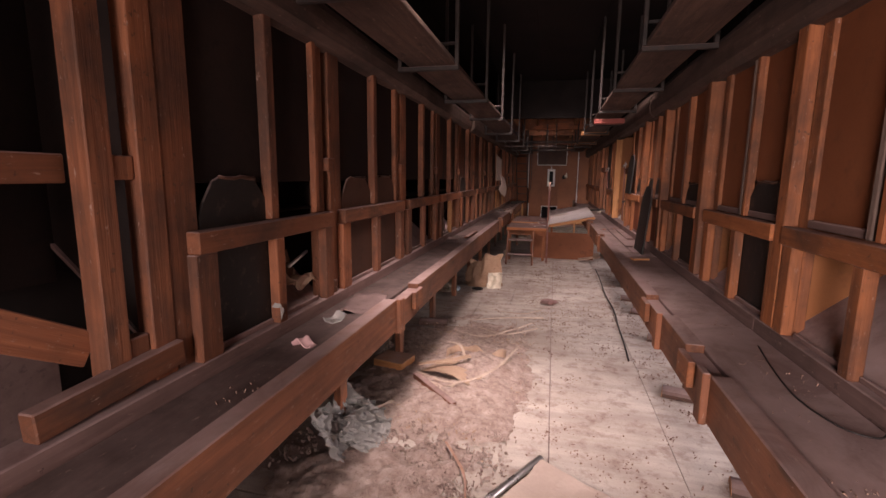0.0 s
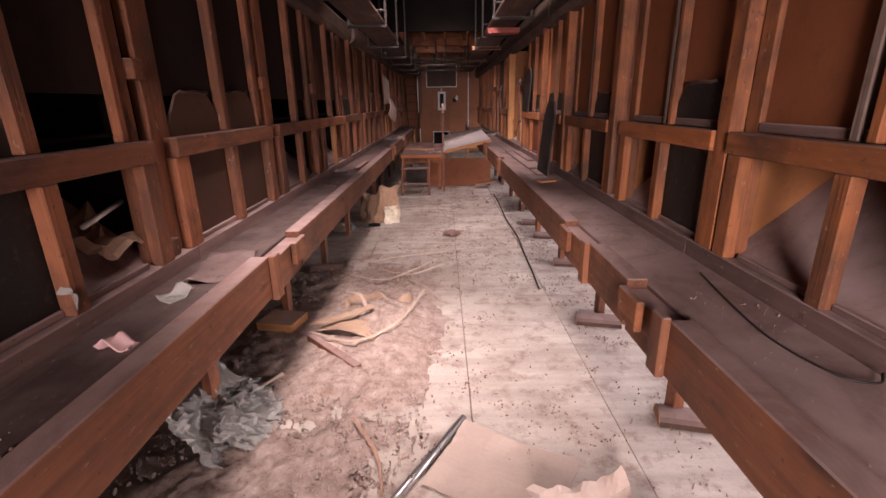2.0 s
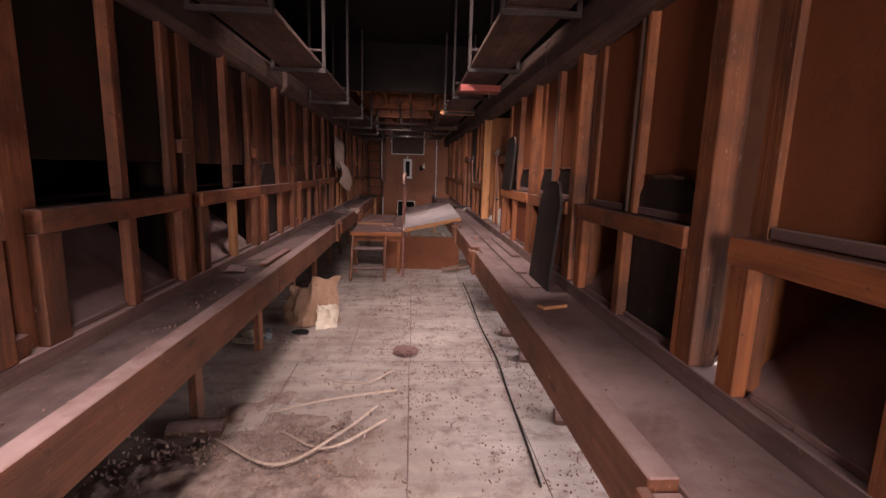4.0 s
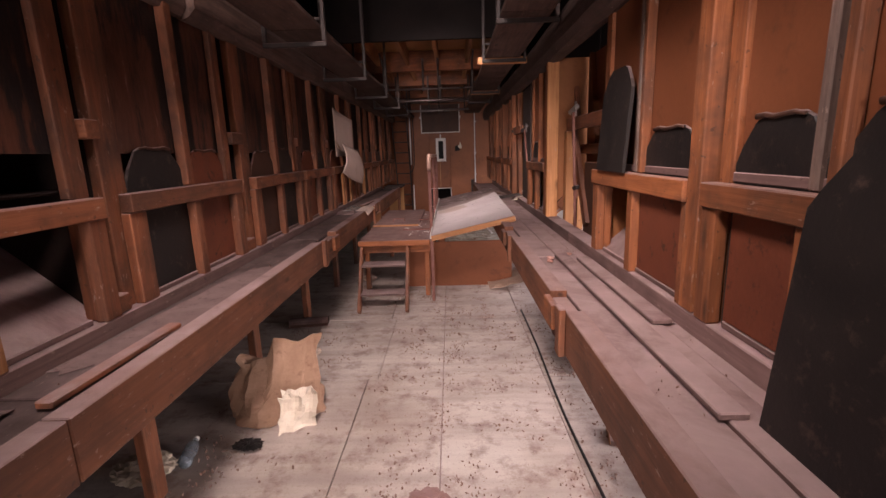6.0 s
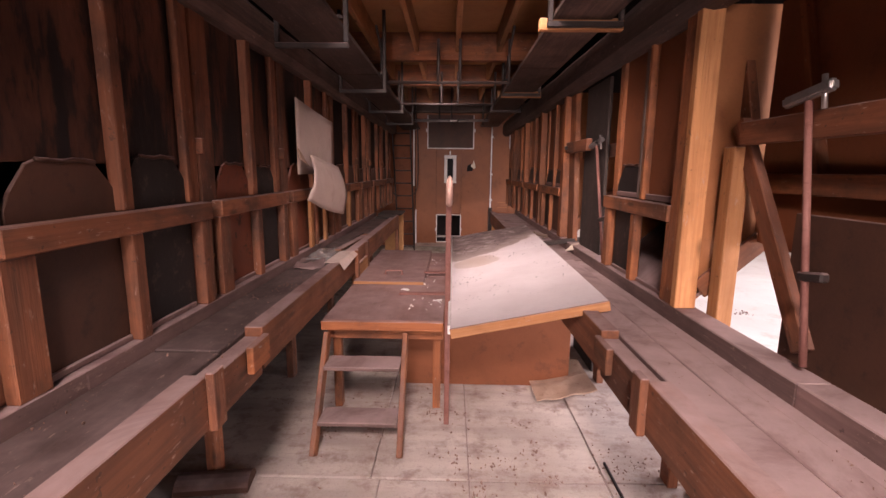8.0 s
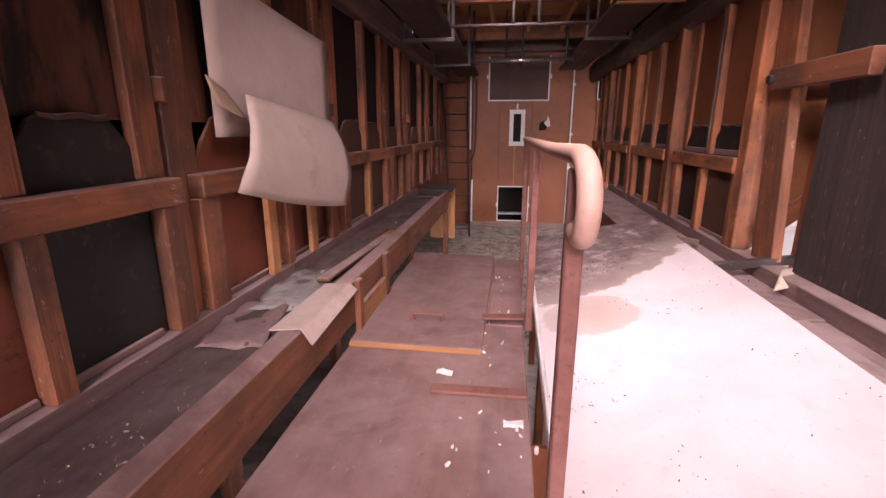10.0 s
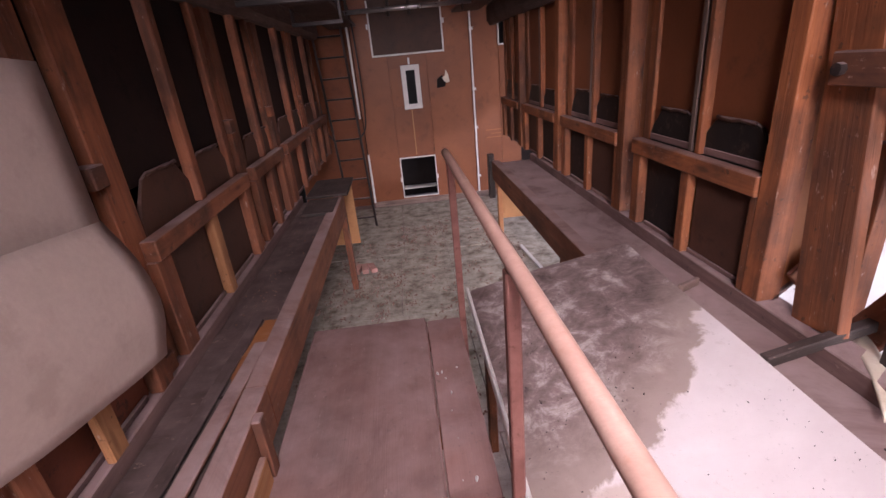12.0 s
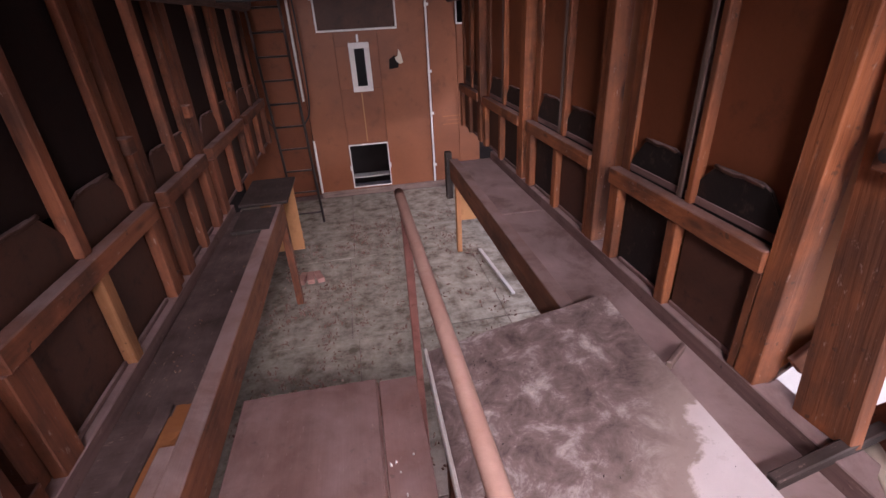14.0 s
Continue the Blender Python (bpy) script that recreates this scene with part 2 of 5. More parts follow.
M_SAWDUST = sheet("sawdust_and_chips", (0.25, 0.165, 0.14), (0.55, 0.43, 0.385), 14, 0.9, (0.12, 0.06, 0.047), 0.75, fine_scale=220, bump_s=0.9)
M_CRUMB = sheet("brown_droppings", (0.2, 0.115, 0.09), (0.36, 0.235, 0.19), 30, 0.9)
M_FOAM = sheet("cream_insulation", (0.62, 0.53, 0.42), (0.74, 0.66, 0.55), 5, 0.85, (0.4, 0.28, 0.2), 0.4)
M_BRICK = sheet("pink_brick_bits", (0.4, 0.2, 0.16), (0.55, 0.32, 0.27), 12, 0.85, (0.6, 0.5, 0.45), 0.4)
M_CABLE = sheet("black_cable", (0.015, 0.012, 0.012), (0.03, 0.024, 0.023), 10, 0.6)
M_RAG = sheet("dirty_cream_rag", (0.4, 0.33, 0.26), (0.58, 0.5, 0.4), 7, 0.9, (0.15, 0.1, 0.07), 0.6)
M_PINK = sheet("pink_foam_scrap", (0.62, 0.36, 0.36), (0.75, 0.5, 0.5), 8, 0.8)
M_REDPAINT = sheet("red_painted_steel", (0.28, 0.05, 0.04), (0.4, 0.1, 0.08), 5, 0.5, (0.2, 0.1, 0.09), 0.5)


def floor_material():
    m, t, b = nodes_of("dusty_floor_sheet")
    geo = t.nodes.new("ShaderNodeNewGeometry").outputs["Position"]
    big = noise_tex(t, geo, 1.3, 6, 0.6, 0.3)
    mid = noise_tex(t, geo, 7, 6, 0.7)
    fine = noise_tex(t, geo, 70, 4, 0.75)
    streak = noise_tex(t, mapped(t, geo, (0.9, 7, 1), False), 1.2, 4, 0.55)
    col = ramp(t, big, [(0.3, (0.4, 0.32, 0.28)), (0.68, (0.64, 0.57, 0.52))])
    col = mixc(t, math_node(t, "MULTIPLY", ramp(t, streak, [(0.42, (0, 0, 0)), (0.66, (1, 1, 1))]), 0.5), col, (0.3, 0.235, 0.21))
    col = mixc(t, math_node(t, "MULTIPLY", ramp(t, mid, [(0.5, (0, 0, 0)), (0.66, (1, 1, 1))]), 0.6), col, (0.2, 0.108, 0.082))
    col = mixc(t, math_node(t, "MULTIPLY", ramp(t, fine, [(0.55, (0, 0, 0)), (0.75, (1, 1, 1))]), 0.4), col, (0.12, 0.07, 0.055))
    # the sheets at the end of the aisle are mossy grey-green
    sep = t.nodes.new("ShaderNodeSeparateXYZ")
    t.links.new(geo, sep.inputs[0])
    far = t.nodes.new("ShaderNodeMapRange")
    far.inputs["From Min"].default_value, far.inputs["From Max"].default_value = 10.85, 11.1
    t.links.new(sep.outputs["Y"], far.inputs["Value"])
    green = ramp(t, mid, [(0.35, (0.17, 0.14, 0.105)), (0.5, (0.38, 0.34, 0.28)), (0.68, (0.56, 0.51, 0.44))])
    col = mixc(t, far.outputs[0], col, green)
    t.links.new(col, b.inputs["Base Color"])
    b.inputs["Roughness"].default_value = 0.85
    b.inputs["Specular IOR Level"].default_value = 0.25
    bump(t, b, math_node(t, "ADD", mid, fine), 0.35, 0.008)
    return m


M_FLOOR = floor_material()


def plate_material():
    """white-painted sheet with one large dark damp stain at its far end"""
    m, t, b = nodes_of("stained_white_sheet")
    geo = t.nodes.new("ShaderNodeNewGeometry").outputs["Position"]
    sep = t.nodes.new("ShaderNodeSeparateXYZ")
    t.links.new(geo, sep.inputs[0])
    warp = noise_tex(t, geo, 3.2, 6, 0.65, 0.3)
    mid = noise_tex(t, geo, 9, 6, 0.7)
    fine = noise_tex(t, geo, 75, 4, 0.7)
    s = math_node(t, "ADD", math_node(t, "MULTIPLY", warp, 0.5), sep.outputs["Y"])
    s = math_node(t, "SUBTRACT", s, math_node(t, "MULTIPLY", math_node(t, "POWER", sep.outputs["X"], 2.0), 0.8))
    st = t.nodes.new("ShaderNodeMapRange")
    st.inputs["From Min"].default_value, st.inputs["From Max"].default_value = 9.9, 9.93
    t.links.new(s, st.inputs["Value"])
    edge = t.nodes.new("ShaderNodeMapRange")
    edge.inputs["From Min"].default_value, edge.inputs["From Max"].default_value = 9.94, 10.25
    t.links.new(s, edge.inputs["Value"])
    clean = ramp(t, warp, [(0.3, (0.66, 0.57, 0.57)), (0.7, (0.78, 0.7, 0.7))])
    clean = mixc(t, math_node(t, "MULTIPLY", ramp(t, mid, [(0.62, (0, 0, 0)), (0.74, (1, 1, 1))]), 0.35), clean, (0.42, 0.3, 0.26))
    damp = ramp(t, noise_tex(t, geo, 9, 8, 0.75, 0.35), [(0.32, (0.08, 0.05, 0.046)), (0.52, (0.25, 0.18, 0.17)), (0.68, (0.6, 0.52, 0.5))])
    damp = mixc(t, edge.outputs[0], (0.38, 0.29, 0.26), damp)
    # a round tan water mark on the clean part
    ring = t.nodes.new("ShaderNodeVectorMath")
    ring.operation = "DISTANCE"
    t.links.new(geo, ring.inputs[0])
    ring.inputs[1].default_value = (0.24, 9.5, 0.82)
    rad = math_node(t, "ADD", ring.outputs["Value"], math_node(t, "MULTIPLY", warp, 0.12))
    clean = mixc(t, ramp(t, rad, [(0.12, (0.7, 0.7, 0.7)), (0.235, (0.5, 0.5, 0.5)), (0.25, (0, 0, 0))]), clean, (0.46, 0.33, 0.25))
    col = mixc(t, st.outputs[0], clean, damp)
    col = mixc(t, math_node(t, "MULTIPLY", ramp(t, fine, [(0.62, (0, 0, 0)), (0.78, (1, 1, 1))]), 0.5), col, (0.12, 0.08, 0.07))
    t.links.new(col, b.inputs["Base Color"])
    b.inputs["Roughness"].default_value = 0.55
    bump(t, b, math_node(t, "ADD", mid, fine), 0.12, 0.004)
    return m


M_PLATE = plate_material()


def clear_plastic(name, tint, rough=0.12, trans=0.9):
    m, t, b = nodes_of(name)
    b.inputs["Base Color"].default_value = (*tint, 1)
    b.inputs["Transmission Weight"].default_value = trans
    b.inputs["Roughness"].default_value = rough
    b.inputs["IOR"].default_value = 1.35
    tc = t.nodes.new("ShaderNodeTexCoord").outputs["Object"]
    bump(t, b, noise_tex(t, tc, 25, 4), 0.4, 0.01)
    return m


M_FILM = clear_plastic("clear_plastic_film", (0.72, 0.69, 0.67), 0.16, 0.65)
M_BOTTLE = clear_plastic("blue_clear_bottle", (0.75, 0.85, 0.95), 0.08, 0.85)
# opaque near-black pane: the dark behind the window is put into its colour
M_GLASS = clear_plastic("opaque_dark_pane", (0.006, 0.006, 0.007), 0.45, 0.0)
M_GLASS.node_tree.nodes["Principled BSDF"].inputs["Specular IOR Level"].default_value = 0.12

# ---------------------------------------------------------------- mesh helpers
MESHES = {}
HOME = {}


def link_mesh(name, me, material, parent, m, label=""):
    if not me.materials:
        me.materials.append(material)
    ob = new(name, me)
    if me.materials[0] != material:
        ob.material_slots[0].link = "OBJECT"
        ob.material_slots[0].material = material
    if parent is not None:
        ob.parent = parent
        m = HOME[parent.name].inverted() @ m
    ob.matrix_basis = m
    if label:
        tagged(ob, label)
    HOME[ob.name] = m if parent is None else HOME[parent.name] @ m
    return ob


def mesh_from(bm, name, smooth=False):
    me = bpy.data.meshes.new(name)
    bmesh.ops.recalc_face_normals(bm, faces=bm.faces)
    bm.to_mesh(me)
    bm.free()
    if smooth:
        me.shade_smooth()
    return me


def part(name, bm, material, parent, label="", m=None, smooth=False):
    return link_mesh(name, mesh_from(bm, name, smooth), material, parent, m or Matrix.Identity(4), label)


def thing(name, loc, label, category, group="", kind=""):
    ob = new(name)
    ob.empty_display_size = 0.1
    ob.matrix_basis = Matrix.Translation(loc)
    HOME[ob.name] = Matrix.Translation(loc)
    return tagged(ob, label, category, group, kind)


def lumber(l, w, h, bev=0.004):
    """a sawn piece, l along x, centred, with eased edges; shared between alike pieces"""
    key = (round(l, 2), round(w, 3), round(h, 3))
    if key not in MESHES:
        bm = bmesh.new()
        bmesh.ops.create_cube(bm, size=1)
        for v in bm.verts:
            v.co = Vector((v.co.x * key[0], v.co.y * key[1], v.co.z * key[2]))
        e = min(bev, key[1] * 0.2, key[2] * 0.2)
        bmesh.ops.bevel(bm, geom=list(bm.edges), offset=e, segments=1, affect="EDGES")
        MESHES[key] = mesh_from(bm, "sawn_piece")
    me = MESHES[key]
    return me


AXES = {"x": Matrix.Identity(4), "y": Matrix.Rotation(radians(90), 4, "Z"), "z": Matrix.Rotation(radians(-90), 4, "Y")}


def board(name, parent, material, x0, x1, y0, y1, z0, z1, label="", tilt=None):
    """an upright or level piece between these bounds; its grain runs along its longest side"""
    x0, x1 = min(x0, x1), max(x0, x1)
    d = (x1 - x0, y1 - y0, z1 - z0)
    c = Vector(((x0 + x1) / 2, (y0 + y1) / 2, (z0 + z1) / 2))
    if d[0] >= d[1] and d[0] >= d[2]:
        ax, dims = "x", d
    elif d[1] >= d[2]:
        ax, dims = "y", (d[1], d[0], d[2])
    else:
        ax, dims = "z", (d[2], d[1], d[0])
    m = Matrix.Translation(c)
    if tilt is not None:
        m = m @ Euler([radians(a) for a in tilt]).to_matrix().to_4x4()
    me = lumber(*dims)
    return link_mesh(name, me, material, parent, m @ AXES[ax], label)


def strut(name, parent, material, a, b, w, h, label="", roll=0):
    """a sawn piece from a to b"""
    a, b = Vector(a), Vector(b)
    d = b - a
    q = d.to_track_quat("X", "Z").to_matrix().to_4x4()
    return link_mesh(name, lumber(d.length, w, h), material, parent, Matrix.Translation((a + b) / 2) @ q @ Matrix.Rotation(radians(roll), 4, "X"), label)


def tube_bm(points, r, seg=10, closed_ends=True, taper=None):
    """a round bar along the points"""
    bm = bmesh.new()
    pts = [Vector(p) for p in points]
    rings = []
    side = None
    for i, p in enumerate(pts):
        d = (pts[min(i + 1, len(pts) - 1)] - pts[max(i - 1, 0)]).normalized()
        if side is None:
            side = d.orthogonal().normalized()
        side = (side - d * side.dot(d)).normalized()
        up = d.cross(side)
        rr = r if taper is None else r * taper(i / (len(pts) - 1))
        rings.append([bm.verts.new(p + (side * math.cos(k * 2 * math.pi / seg) + up * math.sin(k * 2 * math.pi / seg)) * rr) for k in range(seg)])
    for a, b in zip(rings, rings[1:]):
        for k in range(seg):
            bm.faces.new((a[k], a[(k + 1) % seg], b[(k + 1) % seg], b[k]))
    if closed_ends:
        bm.faces.new(rings[0])
        bm.faces.new(rings[-1])
    return bm


def curve_pts(ctrl, n=8):
    """a smooth line through control points"""
    c = [Vector(p) for p in ctrl]
    c = [c[0] * 2 - c[1]] + c + [c[-1] * 2 - c[-2]]
    out = []
    for i in range(1, len(c) - 2):
        for k in range(n):
            t = k / n
            p0, p1, p2, p3 = c[i - 1:i + 3]
            out.append(0.5 * (2 * p1 + (p2 - p0) * t + (2 * p0 - 5 * p1 + 4 * p2 - p3) * t * t + (3 * p1 - p0 - 3 * p2 + p3) * t ** 3))
    out.append(c[-2])
    return out


def prism_bm(outline, thick):
    """an outline in y and z, given thickness along x from 0"""
    bm = bmesh.new()
    a = [bm.verts.new((0, y, z)) for y, z in outline]
    b = [bm.verts.new((thick, y, z)) for y, z in outline]
    n = len(outline)
    bm.faces.new(a)
    bm.faces.new(b)
    for i in range(n):
        bm.faces.new((a[i], a[(i + 1) % n], b[(i + 1) % n], b[i]))
    return bm


def thicken(bm, d):
    """give an open sheet its thickness"""
    bm.normal_update()
    faces, rim = list(bm.faces), [e for e in bm.edges if len(e.link_faces) == 1]
    under = {v: bm.verts.new(v.co - v.normal * d) for v in list(bm.verts)}
    for f in faces:
        bm.faces.new([under[v] for v in reversed(f.verts)])
    for e in rim:
        a, b = e.verts
        bm.faces.new((a, b, under[b], under[a]))


def rumpled_bm(sx, sy, nx, ny, height, freq, seed, thick=0.004, curl=0.0, ragged=0.0):
    """a creased sheet of paper, card or film: a grid in x and y with folds"""
    bm = bmesh.new()
    rng = random.Random(seed)
    off = Vector((rng.uniform(0, 50), rng.uniform(0, 50), rng.uniform(0, 50)))
    grid = []
    for j in range(ny + 1):
        row = []
        for i in range(nx + 1):
            u, v = i / nx - 0.5, j / ny - 0.5
            q = Vector((u * sx * freq, v * sy * freq, 0)) + off
            z = height * (1 - abs(noise.noise(q)) * 2.2 + 0.4 * noise.noise(q * 2.7)) + curl * (u * u + v * v * 0.6)
            edge = 1 + ragged * noise.noise(Vector((u * 9, v * 9, 3)) + off) * (abs(u) > 0.4 or abs(v) > 0.4)
            row.append(bm.verts.new((u * sx * edge, v * sy * edge, max(0.003, z))))
        grid.append(row)
    for j in range(ny):
        for i in range(nx):
            bm.faces.new((grid[j][i], grid[j][i + 1], grid[j + 1][i + 1], grid[j + 1][i]))
    if thick:
        thicken(bm, thick)
    return bm


def drop(bm):
    """rest the lowest point of a mesh on zero"""
    low = min(v.co.z for v in bm.verts)
    for v in bm.verts:
        v.co.z -= low
    return bm


# ---------------------------------------------------------------- the large structure
END = 15.24
floor = thing("floor", (0, 0, -0.12), "dusty grey floor of large worn sheets, strewn with dirt", "floor", kind="structure")
board("floor_base", floor, M_GREY, -3.0, 1.75, -3.0, END + 1.2, -0.12, -0.012)
side = thing("floor_side_room", (4.7, 6, -0.12), "white dusty floor of the bright side room", "floor", kind="structure")
board("floor_slab", side, M_OUT, 1.755, 8.6, -3.5, 16, -0.12, 0.0)
wall_x = thing("wall_side_room", (8.7, 6, 0), "pale limewashed wall of the side room", "wall", kind="structure")
board("wall_panel", wall_x, M_OUTWALL, 8.6, 8.75, -3.5, 16, -0.1, 3.7)
for nm, y in (("wall_south", -3.5), ("wall_north", 15.9)):
    w = thing(nm, (5, y, 0), "pale limewashed end wall of the side room", "wall", kind="structure")
    board("wall_panel", w, M_OUTWALL, 1.75, 8.6, y, y + 0.12, 0.0, 3.7)
# unseen ceiling added, with gaps left over the two high lamps
roof = thing("ceiling_side_room", (5, 6, 3.7), "unseen pale ceiling of the side room, gapped above the added lamps", "ceiling", kind="structure")
for a, b in ((1.2, 2.65), (5.75, 8.7)):
    board("ceiling_panel", roof, M_OUTWALL, a, b, -3.5, 16, 3.7, 3.8)
for a, b in ((-3.5, -0.35), (6.75, 7.15), (13.25, 16)):
    board("ceiling_panel", roof, M_OUTWALL, 2.65, 5.75, a, b, 3.7, 3.8)
# the unlit loft over the aisle, closed by near-black boards
ceil = thing("ceiling", (0, 6, 3.4), "near-black ceiling boards standing for the unlit space over the aisle", "ceiling", kind="structure")
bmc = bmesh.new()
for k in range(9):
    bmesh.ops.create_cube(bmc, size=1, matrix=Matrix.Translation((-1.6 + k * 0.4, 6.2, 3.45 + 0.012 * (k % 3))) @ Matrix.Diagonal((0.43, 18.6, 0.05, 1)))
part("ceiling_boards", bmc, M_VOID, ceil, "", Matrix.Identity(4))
voidw = thing("wall_west", (-1.75, 6, 0), "near-black boards standing for the unlit space behind the stalls", "wall", kind="structure")
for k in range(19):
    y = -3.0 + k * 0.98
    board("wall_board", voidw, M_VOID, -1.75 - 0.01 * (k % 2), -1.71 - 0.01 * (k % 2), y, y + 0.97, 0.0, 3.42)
loftw = thing("wall_east_loft", (1.75, 6, 2.3), "near-black boards standing for the unlit loft over the stalls", "wall", kind="structure")
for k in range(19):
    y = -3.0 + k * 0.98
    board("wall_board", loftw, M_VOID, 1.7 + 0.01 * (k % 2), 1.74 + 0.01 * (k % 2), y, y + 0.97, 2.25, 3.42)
# unseen closing wall added behind the start lamp, with an added gap
back = thing("wall_start", (0, -2.6, 0), "unseen dark wall with a gap, added behind the start of the aisle", "wall", kind="structure")
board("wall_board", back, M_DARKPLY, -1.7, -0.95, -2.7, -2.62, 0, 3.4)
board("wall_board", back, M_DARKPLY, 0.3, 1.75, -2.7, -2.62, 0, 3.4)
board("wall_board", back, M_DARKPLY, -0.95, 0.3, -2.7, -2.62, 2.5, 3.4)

# end wall of plywood sheets with its window, hatch and trim


def eboard(name, parent, material, x0, x1, y0, y1, z0, z1, label=""):
    """a piece of the end wall"""
    low, high = (z if z < 0.1 else 1.113 * z - 0.048 for z in (z0, z1))
    return board(name, parent, material, 1.055 * x0 + 0.14, 1.055 * x1 + 0.14, y0, y1, low, high, label)


endw = thing("wall_end", (0, END, 0), "reddish-brown plywood end wall with white trim strips", "wall", kind="structure")


def end_sheet(x0, x1, z0, z1, mat=M_PLYEND, y=END, name="plywood_sheet"):
    eboard(name, endw, mat, x0, x1, y, y + 0.018, z0, z1)


end_sheet(-0.78, -0.385, 0.06, 2.42)
end_sheet(-0.383, 0.087, 0.06, 0.13)
end_sheet(-0.383, 0.087, 0.632, 1.235)
end_sheet(-0.383, -0.205, 1.237, 1.665)
end_sheet(-0.045, 0.087, 1.237, 1.665)
end_sheet(-0.383, 0.087, 1.667, 2.42)
end_sheet(0.089, 0.632, 0.06, 2.42)
end_sheet(0.662, 0.98, 0.06, 2.42)
end_sheet(0.982, 1.24, 0.06, 1.82)
end_sheet(0.982, 1.24, 2.2, 2.42)
end_sheet(-1.7, -0.8, 0.0, 2.42, M_PLY, END + 0.14)
end_sheet(1.26, 1.69, 0.0, 3.4, M_DARKPLY, END + 0.1)
# near-black sheets stand for the unlit space above and behind the wall
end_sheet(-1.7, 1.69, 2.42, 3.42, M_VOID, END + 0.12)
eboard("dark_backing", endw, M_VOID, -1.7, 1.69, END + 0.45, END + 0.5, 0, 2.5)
eboard("trim", endw, M_TRIM, 0.634, 0.656, END - 0.014, END + 0.004, 0.1, 2.4, "narrow white trim strip")
eboard("trim", endw, M_TRIM, -0.825, -0.8, END - 0.02, END + 0.0, 1.15, 2.3, "narrow white trim strip")
eboard("trim", endw, M_TRIM, -0.79, -0.765, END - 0.022, END - 0.002, 0.1, 0.72, "narrow white trim strip")
eboard("baseboard", endw, M_GREY, -0.78, 0.98, END - 0.03, END - 0.002, 0.0, 0.075)
for z in (0.3, 0.9, 1.35, 2.0, 2.32):
    eboard("trim_cleat", endw, M_TRIM, 0.63, 0.675, END - 0.02, END - 0.015, z, z + 0.03)
eboard("joint_cover", endw, M_PLYPALE, -0.158, -0.145, END - 0.006, END - 0.001, 0.66, 1.2)
for k in range(3):
    eboard("chalk_writing", endw, M_PLYSIDE, 0.78 + 0.06 * (k % 2), 1.05 + 0.03 * k, END - 0.003, END - 0.001, 0.86 - 0.045 * k, 0.872 - 0.045 * k, "faint pale chalk line")
# torn veneer hole
bm = prism_bm([(-0.05, 0.0), (-0.01, 0.02), (0.005, 0.09), (0.035, 0.03), (0.05, -0.06), (0.01, -0.07), (-0.03, -0.04)], 0.012)
part("torn_veneer", bm, M_FOAM, endw, "pale torn veneer scrap", Matrix.Translation((0.46, END - 0.02, 1.65)) @ Matrix.Rotation(radians(-90), 4, "Z") @ Matrix.Rotation(radians(20), 4, "Z"))
# the hole's darkness is a near-black plate on the wall's face
bm = prism_bm([(-0.06, -0.08), (0.05, -0.07), (0.07, 0.02), (0.01, 0.07), (-0.05, 0.03)], 0.004)
part("torn_hole", bm, M_VOID, endw, "", Matrix.Translation((0.4, END - 0.001, 1.605)) @ Matrix.Rotation(radians(-90), 4, "Z"))


def trim_ring(parent, mat, x0, x1, z0, z1, w, y, sides="lrtb"):
    if "b" in sides:
        eboard("frame_bar", parent, mat, x0, x1, y, y + 0.02, z0, z0 + w)
    if "t" in sides:
        eboard("frame_bar", parent, mat, x0, x1, y, y + 0.02, z1 - w, z1)
    if "l" in sides:
        eboard("frame_bar", parent, mat, x0, x0 + w, y, y + 0.02, z0 + w, z1 - w)
    if "r" in sides:
        eboard("frame_bar", parent, mat, x1 - w, x1, y, y + 0.02, z0 + w, z1 - w)


win = thing("window_1", (-0.125, END, 1.21), "narrow upright window with a broad white frame", "window", kind="structure")
trim_ring(win, M_TRIM, -0.238, -0.012, 1.205, 1.695, 0.058, END - 0.022)
pane = eboard("pane", win, M_GLASS, -0.2, -0.05, END + 0.004, END + 0.008, 1.24, 1.66)
eboard("window_stop", win, M_TRIM, -0.142, -0.118, END - 0.016, END - 0.002, 1.7, 1.77)
hat = thing("hatch_1", (-0.15, END, 0.13), "square floor-level hatch with thin white trim", "hatch", kind="structure")
trim_ring(hat, M_TRIM, -0.385, 0.09, 0.125, 0.637, 0.014, END - 0.016)
for x in (-0.4, 0.088):
    eboard("latch", hat, M_TRIM, x, x + 0.016, END - 0.02, END - 0.004, 0.34, 0.39)
eboard("inner_shelf", hat, M_OUTWALL, -0.37, 0.08, END + 0.14, END + 0.3, 0.2, 0.215)
up_h = thing("hatch_2", (-0.12, END, 1.81), "large upper board panel edged with thin white trim", "hatch", kind="structure")
eboard("panel", up_h, M_FLAPBROWN, -0.545, 0.3, END - 0.012, END - 0.002, 1.82, 2.39)
trim_ring(up_h, M_TRIM, -0.56, 0.315, 1.805, 2.405, 0.02, END - 0.02, "lrb")
for x in (-0.585, 0.314):
    eboard("latch", up_h, M_TRIM, x, x + 0.022, END - 0.024, END - 0.004, 2.1, 2.15)
sqw = thing("window_2", (1.1, END, 1.83), "small dark square opening with white trim", "window", kind="structure")
trim_ring(sqw, M_TRIM, 0.975, 1.245, 1.815, 2.205, 0.016, END - 0.02)
eboard("crossbar", sqw, M_PALE, 0.99, 1.23, END - 0.018, END - 0.002, 2.1, 2.13)
eboard("header_beam", endw, M_GREY, -1.4, 1.3, END - 0.2, END - 0.03, 2.42, 2.58)

# ---------------------------------------------------------------- ledges along both walls


